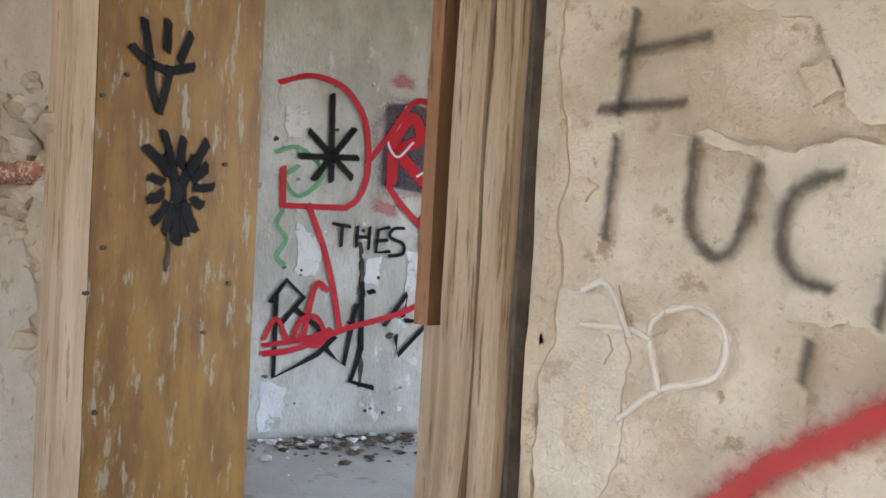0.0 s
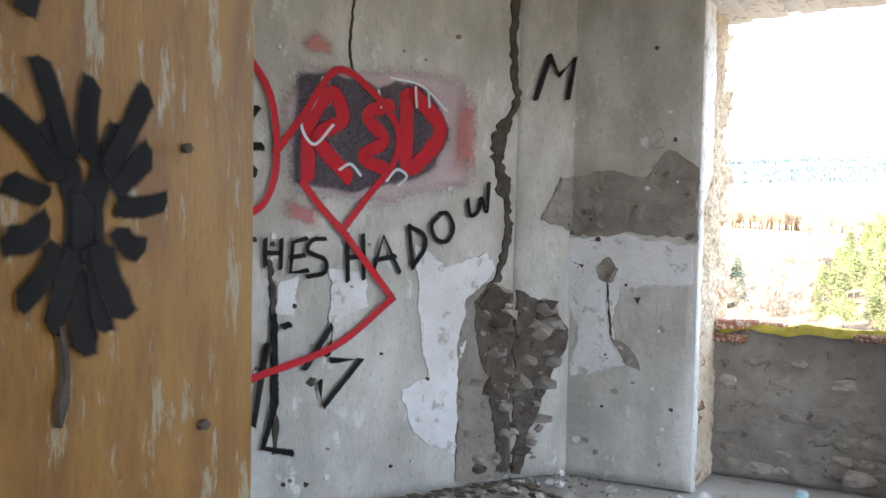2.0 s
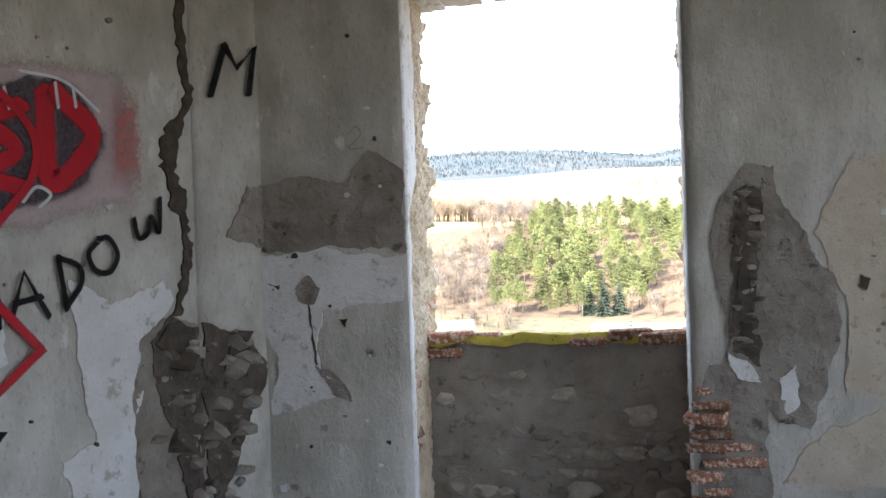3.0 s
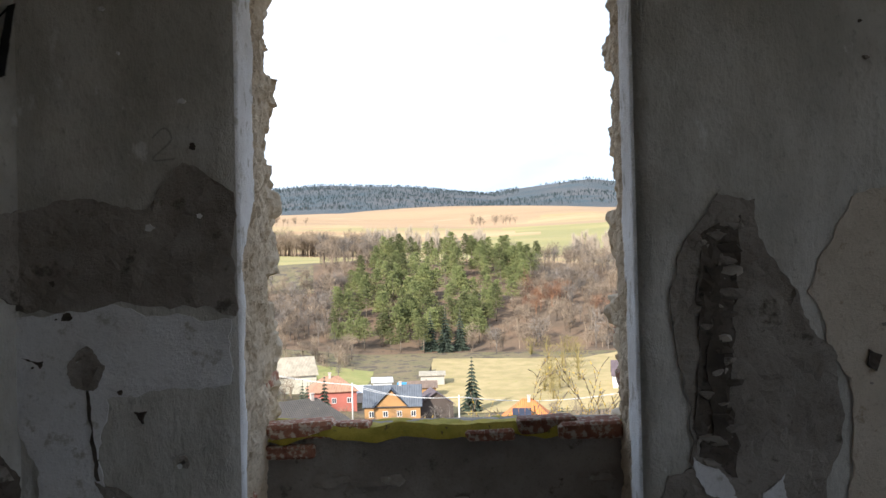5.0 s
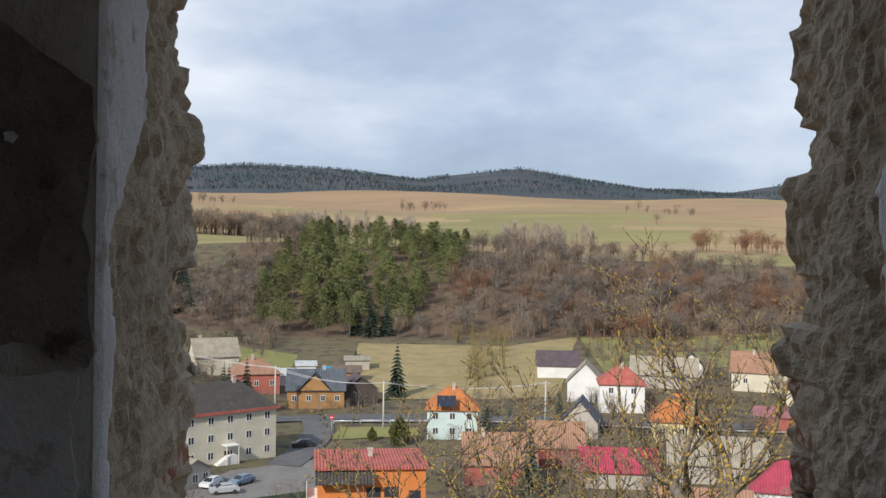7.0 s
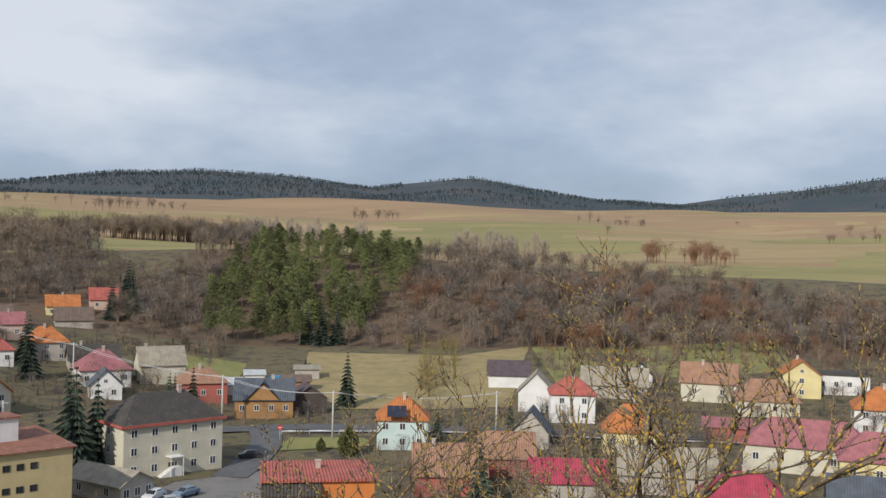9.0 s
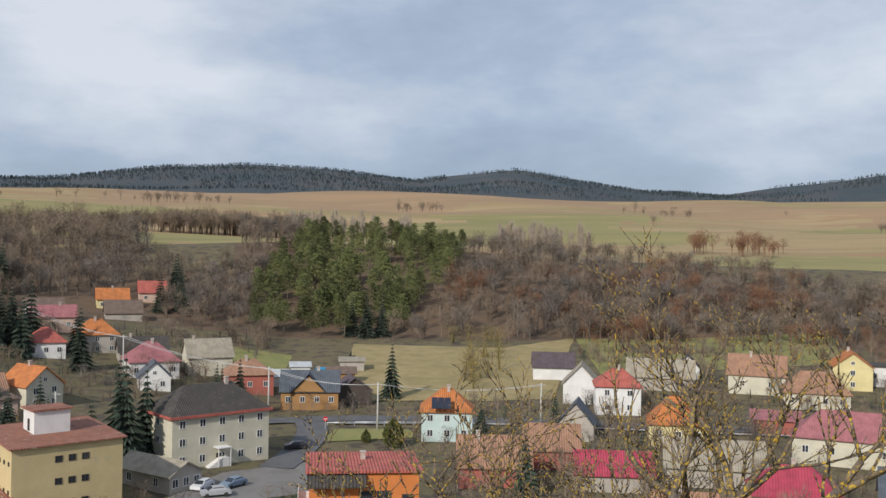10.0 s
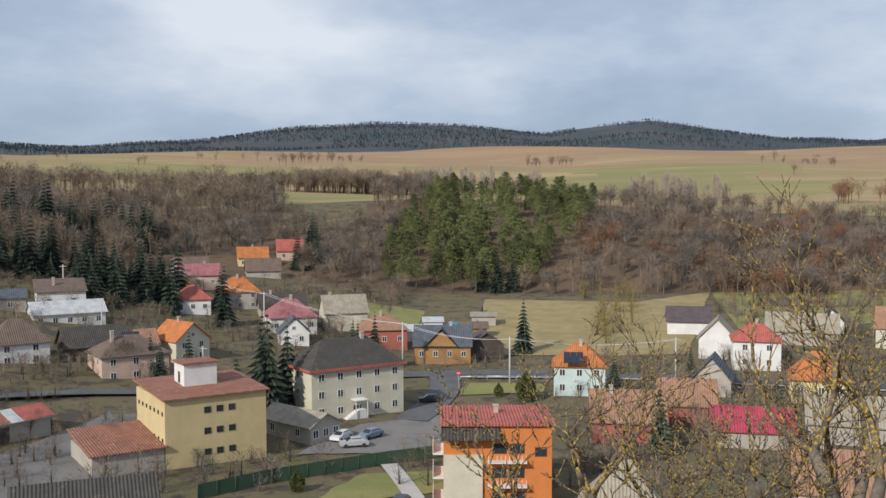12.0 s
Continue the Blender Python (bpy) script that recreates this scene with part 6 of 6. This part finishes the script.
def hillside(a, r, x, y):
    edge = 318 + 8 * noise.noise(Vector((a * 0.25, 0, 0)))
    if a < -24:
        edge += 0
    upper = wood_top(a)
    if 8 < a < 13 and r > 400 + 6 * abs(a - 10.5):
        return False
    if 12 < a < 22 and r < 345:
        return False
    return edge < r < upper and not in_pines(x, y)


wood("bare_wood", BARE, 1200, polar(-40, 42, 300, 500, hillside), M_BARK, "grey-brown leafless deciduous wood on the slope", (0.5, 1.3), seed=2)
wood("bare_wood", BARE, 800, polar(-40, 42, 300, 500, lambda a, r, x, y: hillside(a, r, x, y) and noise.noise(Vector((x, y, 3)) * 0.025) > -0.1), M_BARKG, "grey leafless trees on the slope", (0.6, 1.35), seed=22)
wood("bare_wood", BARE, 420, polar(-36, -3, 318, 440, lambda a, r, x, y: hillside(a, r, x, y) and noise.noise(Vector((x, y, 0)) * 0.03) > 0.05), M_BARKR, "russet leafless trees in the wood", (0.6, 1.0), seed=3)
wood("poplar_strip", POPLAR, 130, polar(-13, 5.5, 455, 500, lambda a, r, x, y: -12.5 < a < -7 or -2 < a < 5), M_BARKL, "pale thin poplars along the field edge", (0.85, 1.2), seed=4)
wood("copse", BARE, 300, polar(4, 14, 640, 720, lambda a, r, x, y: abs(r - 680) < 30 * math.sin(math.pi * (a - 4) / 10) ** 0.5), M_BARK, "grey leafless copse in the fields", (1.3, 1.7), seed=5)
wood("bare_wood", BARE, 700, polar(14, 46, 420, 640, lambda a, r, x, y: noise.noise(Vector((x, y, 5)) * 0.012) > -0.15), M_BARK, "grey leafless wood beyond the village", (1.0, 1.7), seed=6)
wood("bare_wood", BARE, 420, polar(20, 45, 250, 420, lambda a, r, x, y: noise.noise(Vector((x, y, 2)) * 0.03) > 0.0 and r > 320 - (a - 20)), M_BARK, "leafless trees above the village", (0.7, 1.3), seed=7)
wood("bushes", BARE, 34, polar(-25, -17, 560, 620, lambda a, r, x, y: abs(a + 18.8) < 0.6 or abs(a + 21.8) < 1.4), M_BARKR, "russet bushes in the fields", (0.9, 1.5), seed=8)
wood("hedge", BARE, 110, polar(-36, 40, 900, 1300, lambda a, r, x, y: noise.noise(Vector((x, y, 3)) * 0.01) > 0.38), M_BARK, "far hedges in the fields", (1.0, 1.6), seed=9)
wood("garden_shrubs", BUSH, 1250, polar(-36, 40, 120, 300, lambda a, r, x, y: not (-30 < x < 60 and 220 < y) and not (135 < y < 200 and -32 < x < 8) and not (abs(y - 200) < 6) and noise.noise(Vector((x, y, 7)) * 0.04) > -0.1), M_BARK, "leafless garden shrubs between the houses", (0.5, 1.1), seed=10)
wood("garden_trees", BARE, 400, polar(-36, 42, 125, 310, lambda a, r, x, y: not (-34 < x < 60 and 205 < y < 312) and not (120 < y < 205 and -36 < x < 10) and noise.noise(Vector((x, y, 1)) * 0.05) > 0.0), M_BARK, "leafless fruit trees in the gardens", (0.3, 0.75), seed=11)
wood("slope_scrub", BUSH, 260, polar(-40, 44, 45, 112, lambda a, r, x, y: not (-40 < x < 12 and r > 84)), M_BARK, "leafless scrub on the castle slope", (0.6, 1.2), seed=12)
wood("slope_scrub", BUSH, 190, polar(31, 42, 130, 172, lambda a, r, x, y: abs((x + 125) * 0.72 - (y - 108) * 0.695) > 5), M_BARK, "leafless scrub beside the road", (0.9, 1.7), seed=13)
wood("willow_shrubs", BUSH, 26, polar(-12, -4, 240, 318, lambda a, r, x, y: abs(x - 29 - (y - 262) * 0.12) < 5 or (r > 305 and -7 < a < -4)), M_BUSH, "olive brown shrubs at the meadow's edge", (1.2, 1.9), seed=14)


def conifer(seed, height, spread, n, pine):
    rn = random.Random(seed)

    def f(r, k):
        if pine:
            cl = rn.randrange(22)
            t = (cl + 0.5) / 22
            z = height * (0.34 + 0.64 * t)
            rr = spread * (1 - 0.85 * t ** 1.6) * (0.55 + 0.4 * math.sin(cl * 5.1 + seed) ** 2)
            an = cl * 2.4 + seed
            c = Vector((math.cos(an) * rr, math.sin(an) * rr, z))
            pad = 0.55 + 0.75 * (1 - t)
            a = c + Vector((rn.gauss(0, 0.62) * pad, rn.gauss(0, 0.62) * pad, rn.gauss(0, 0.26) * pad))
            b = a + (a - c) * 0.25 + Vector((rn.uniform(-0.3, 0.3), rn.uniform(-0.3, 0.3), rn.uniform(0.1, 0.5)))
            return a, b, rn.uniform(0.09, 0.2)
        t = rn.random() ** 0.7
        z = height * (1 - t * 0.95)
        layer = round(z / (height / 16)) * height / 16
        an = rn.uniform(0, 6.283)
        ln = spread * t * rn.uniform(0.55, 1.0) * (0.8 + 0.2 * math.sin(an * 3 + layer))
        a = Vector((0, 0, layer + 0.2))
        b = Vector((math.cos(an) * ln, math.sin(an) * ln, layer - ln * 0.35))
        return a.lerp(b, 0.3), b, 0.13 * ln + 0.1
    v, fc = slivers(rn, n, f)
    return mesh_np("crown", v, fc, M_PINE if pine else M_SPRUCE)


def trunk_mesh(h, r):
    bm = bmesh.new()
    tube(bm, (0, 0, -0.6), (0, 0, h * 0.5), r, r * 0.7, 6)
    tube(bm, (0, 0, h * 0.5), (0.05, 0, h * 0.95), r * 0.7, r * 0.15, 6)
    me = bpy.data.meshes.new("trunk")
    bm.to_mesh(me)
    bm.free()
    me.materials.append(M_TRUNK)
    return me


def tree_thing(name, crown, trunk, label, group):
    t = empty(name, pose(0, 0, -300), label, "tree", group)
    for nm, me in (("crown", crown), ("trunk", trunk)):
        new(nm, me).parent = t
    return t


def plant(t, x, y, s, rn, dz=0.0):
    t.scale = (s, s, s * rn.uniform(0.9, 1.12))
    return copy_thing(t, pose(x, y, ground(x, y) + dz, 0, 0, rn.uniform(0, 360)))


rn = random.Random(41)
PINES = [tree_thing("pine_tree", conifer(k, 12, 2.9, 1500, True), trunk_mesh(13, 0.2), "tall green pine in the stand on the slope", "pines of the stand") for k in range(6)]
count = 0
while count < 225:
    x, y = rn.uniform(-60, 60), rn.uniform(318, 468)
    if in_pines(x, y):
        plant(PINES[count % 6], x, y, rn.uniform(0.6, 1.15), rn)
        count += 1
SPRUCES = [tree_thing("spruce_tree", conifer(20 + k, 12, 3.9, 1500, False), trunk_mesh(13, 0.18), "dark green spruce between the houses", "spruces of the village") for k in range(3)]
SPOTS = [(-38.9, 154.8, 1.1), (-41, 160, 1.1), (-37.5, 163, 0.95), (-43.5, 153, 0.75), (-31, 200, 0.7), (-28, 204, 0.75), (-33, 206, 0.65), (3.9, 228.3, 0.8), (-63, 172, 0.6), (-59, 176, 0.62), (-67, 178, 0.55), (-56, 171, 0.5), (-70, 236, 0.9),
         (20, 181, 0.55), (36, 192, 0.5), (58, 190, 0.5), (42, 150, 0.6), (22, 140, 0.7), (82, 176, 0.5), (-8, 322, 0.95), (-3, 319, 0.9), (2, 322, 0.85), (-102, 232, 0.85), (-98, 238, 0.95), (-108, 240, 0.9), (-93, 244, 0.9), (-88, 250, 0.8), (-128, 250, 0.95), (-134, 246, 0.9), (-124, 256, 1.0), (-139, 250, 0.85), (-120, 262, 0.8), (-122, 175, 0.6), (-115, 170, 0.7), (-127, 178, 0.6), (-72, 330, 0.9), (-66, 334, 0.95), (-160, 330, 1.2)]
SPOTS += [(-122 - 4.4 * k + rn.uniform(-1, 1), 330 + rn.uniform(-4, 4), rn.uniform(0.9, 1.35)) for k in range(15)]
for cx, cy, n, sp in ((-96, 248, 13, 11), (-134, 258, 12, 12), (-152, 236, 8, 9), (-122, 172, 6, 6), (-175, 300, 16, 22), (-112, 262, 8, 10), (-70, 352, 4, 5)):
    SPOTS += [(cx + rn.gauss(0, sp), cy + rn.gauss(0, sp * 0.5), rn.uniform(0.55, 1.1)) for _ in range(n)]
for k, (x, y, s) in enumerate(SPOTS):
    plant(SPRUCES[k % 3], x, y, s * 1.3, rn)
for t in PINES + SPRUCES:
    for o in list(t.children) + [t]:
        bpy.data.objects.remove(o)
# rounded evergreen shrubs
for x, y, s in ((3.5, 176.5, 2.6), (-1.5, 180.5, 1.2), (10, 188, 1.2), (-5, 126, 0.9), (-26, 118, 1.3)):
    def shape(r, k, s=s):
        an, t = r.uniform(0, 6.283), r.random()
        rr = s * 0.75 * math.sin(math.pi * min(1, t * 0.85 + 0.2)) * r.uniform(0.6, 1)
        a = Vector((math.cos(an) * rr, math.sin(an) * rr, t * s * 2))
        return a, a + Vector((math.cos(an) * 0.3, math.sin(an) * 0.3, 0.5)) * s * 0.4, 0.1 * s
    v, f = slivers(rn, 700, shape)
    ob = new("evergreen_shrub", mesh_np("evergreen_shrub", v, f, M_THUJA))
    ob.matrix_basis = pose(x, y, ground(x, y))
    tagged(ob, "rounded olive green evergreen shrub", "shrub", "evergreen shrubs")


def big_tree(x, y, top, seed, spread=1.0, label="old leafless tree with yellow lichen on its twigs", depth=6, lean=0.0, girth=0.03):
    """A bare tree grown limb by limb."""
    rn = random.Random(seed)
    z0 = ground(x, y)
    height = top - z0
    tr = empty("bare_tree", pose(x, y, z0), label, "tree")
    bt, bc = bmesh.new(), bmesh.new()

    def grow(p, d, ln, r, lv):
        steps = 3
        for s in range(steps):
            d = (d + Vector((rn.gauss(0, 0.16), rn.gauss(0, 0.16), rn.gauss(0.03, 0.10)))).normalized()
            q = p + d * ln / steps
            tube(bt if lv < 2 else bc, p, q, max(r, 0.026), max(r * 0.9, 0.022), 7 if lv < 2 else (5 if lv < 4 else 3))
            r *= 0.9
            p = q
            if lv >= 2 and rn.random() < 0.55 and lv < depth:
                side = (d + Vector((rn.uniform(-1, 1), rn.uniform(-1, 1), rn.uniform(-0.2, 0.8))) * 0.9).normalized()
                grow(p, side, ln * 0.5, r * 0.5, lv + 2)
        if lv < depth:
            for k in range(2 if lv else 4):
                side = Vector((rn.uniform(-1, 1), rn.uniform(-1, 1), rn.uniform(-0.15, 0.75))) * spread
                grow(p, (d * 0.8 + side).normalized(), ln * rn.uniform(0.62, 0.85), r * rn.uniform(0.6, 0.8), lv + 1)

    grow(Vector((0, 0, -0.5)), Vector((lean, 0, 1)).normalized(), height * 0.34, height * girth, 0)
    hz = max(v.co.z for v in bc.verts)
    for b in (bt, bc):
        for v in b.verts:
            v.co *= height / hz
    part("trunk", bt, M_TRUNK, tr)
    part("crown", bc, M_LICHEN, tr)


big_tree(10.6, 31.5, 2.6, 3, 0.72, girth=0.036)
big_tree(2.6, 38, -2.6, 8, 0.9)
big_tree(13.8, 37, -2.8, 12, 0.9)
big_tree(6.0, 34, -3.6, 15, 0.9)
big_tree(-32, 34, 0.3, 21, 1.0, "leafless tree with fine grey twigs", 6)
big_tree(-90, 143, -19, 25, 1.0, "tall leafless tree by the road", 6)
big_tree(-52, 148, -24, 27, 0.5, "slender pale birch behind the mill", 5)
wood("hedges", BUSH, 240, polar(-36, 42, 130, 300, lambda a, r, x, y: abs(noise.noise(Vector((x, y, 4)) * 0.035)) < 0.05 and not (-34 < x < 60 and 222 < y < 312) and not (130 < y < 205 and -34 < x < 6)), M_SPRUCE, "dark evergreen hedges between the gardens", (0.35, 0.8), seed=51)
wood("brambles", BUSH, 160, polar(-38, 40, 60, 135, lambda a, r, x, y: not (-36 < x < 14 and r > 92)), M_BARKG, "grey brambles below the houses", (0.5, 1.1), seed=52)
wood("russet_scrub", BUSH, 200, polar(-38, -12, 290, 345), M_BARKR, "russet scrub along the wood's edge", (0.6, 1.2), seed=53)


def spike(rn, k):
    an, z = rn.uniform(0, 6.283), rn.uniform(0, 5)
    return Vector((0, 0, 13)), Vector((math.cos(an) * 3, math.sin(an) * 3, z - 2)), 1.1


FAR = [slivers(rnd, 9, spike) for _ in range(4)]
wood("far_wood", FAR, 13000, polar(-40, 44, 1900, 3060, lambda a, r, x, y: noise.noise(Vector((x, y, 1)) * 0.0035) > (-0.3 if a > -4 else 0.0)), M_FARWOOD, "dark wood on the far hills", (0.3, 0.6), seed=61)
wood("garden_hedgerow", BUSH, 420, polar(-36, 42, 120, 310, lambda a, r, x, y: not (-30 < x < 60 and 220 < y) and not (128 < y < 205 and -36 < x < 9) and not abs(y - 197) < 8 and noise.noise(Vector((x, y, 17)) * 0.05) > 0.08), M_BARKG, "grey leafless thickets between the gardens", (0.6, 1.2), seed=63)
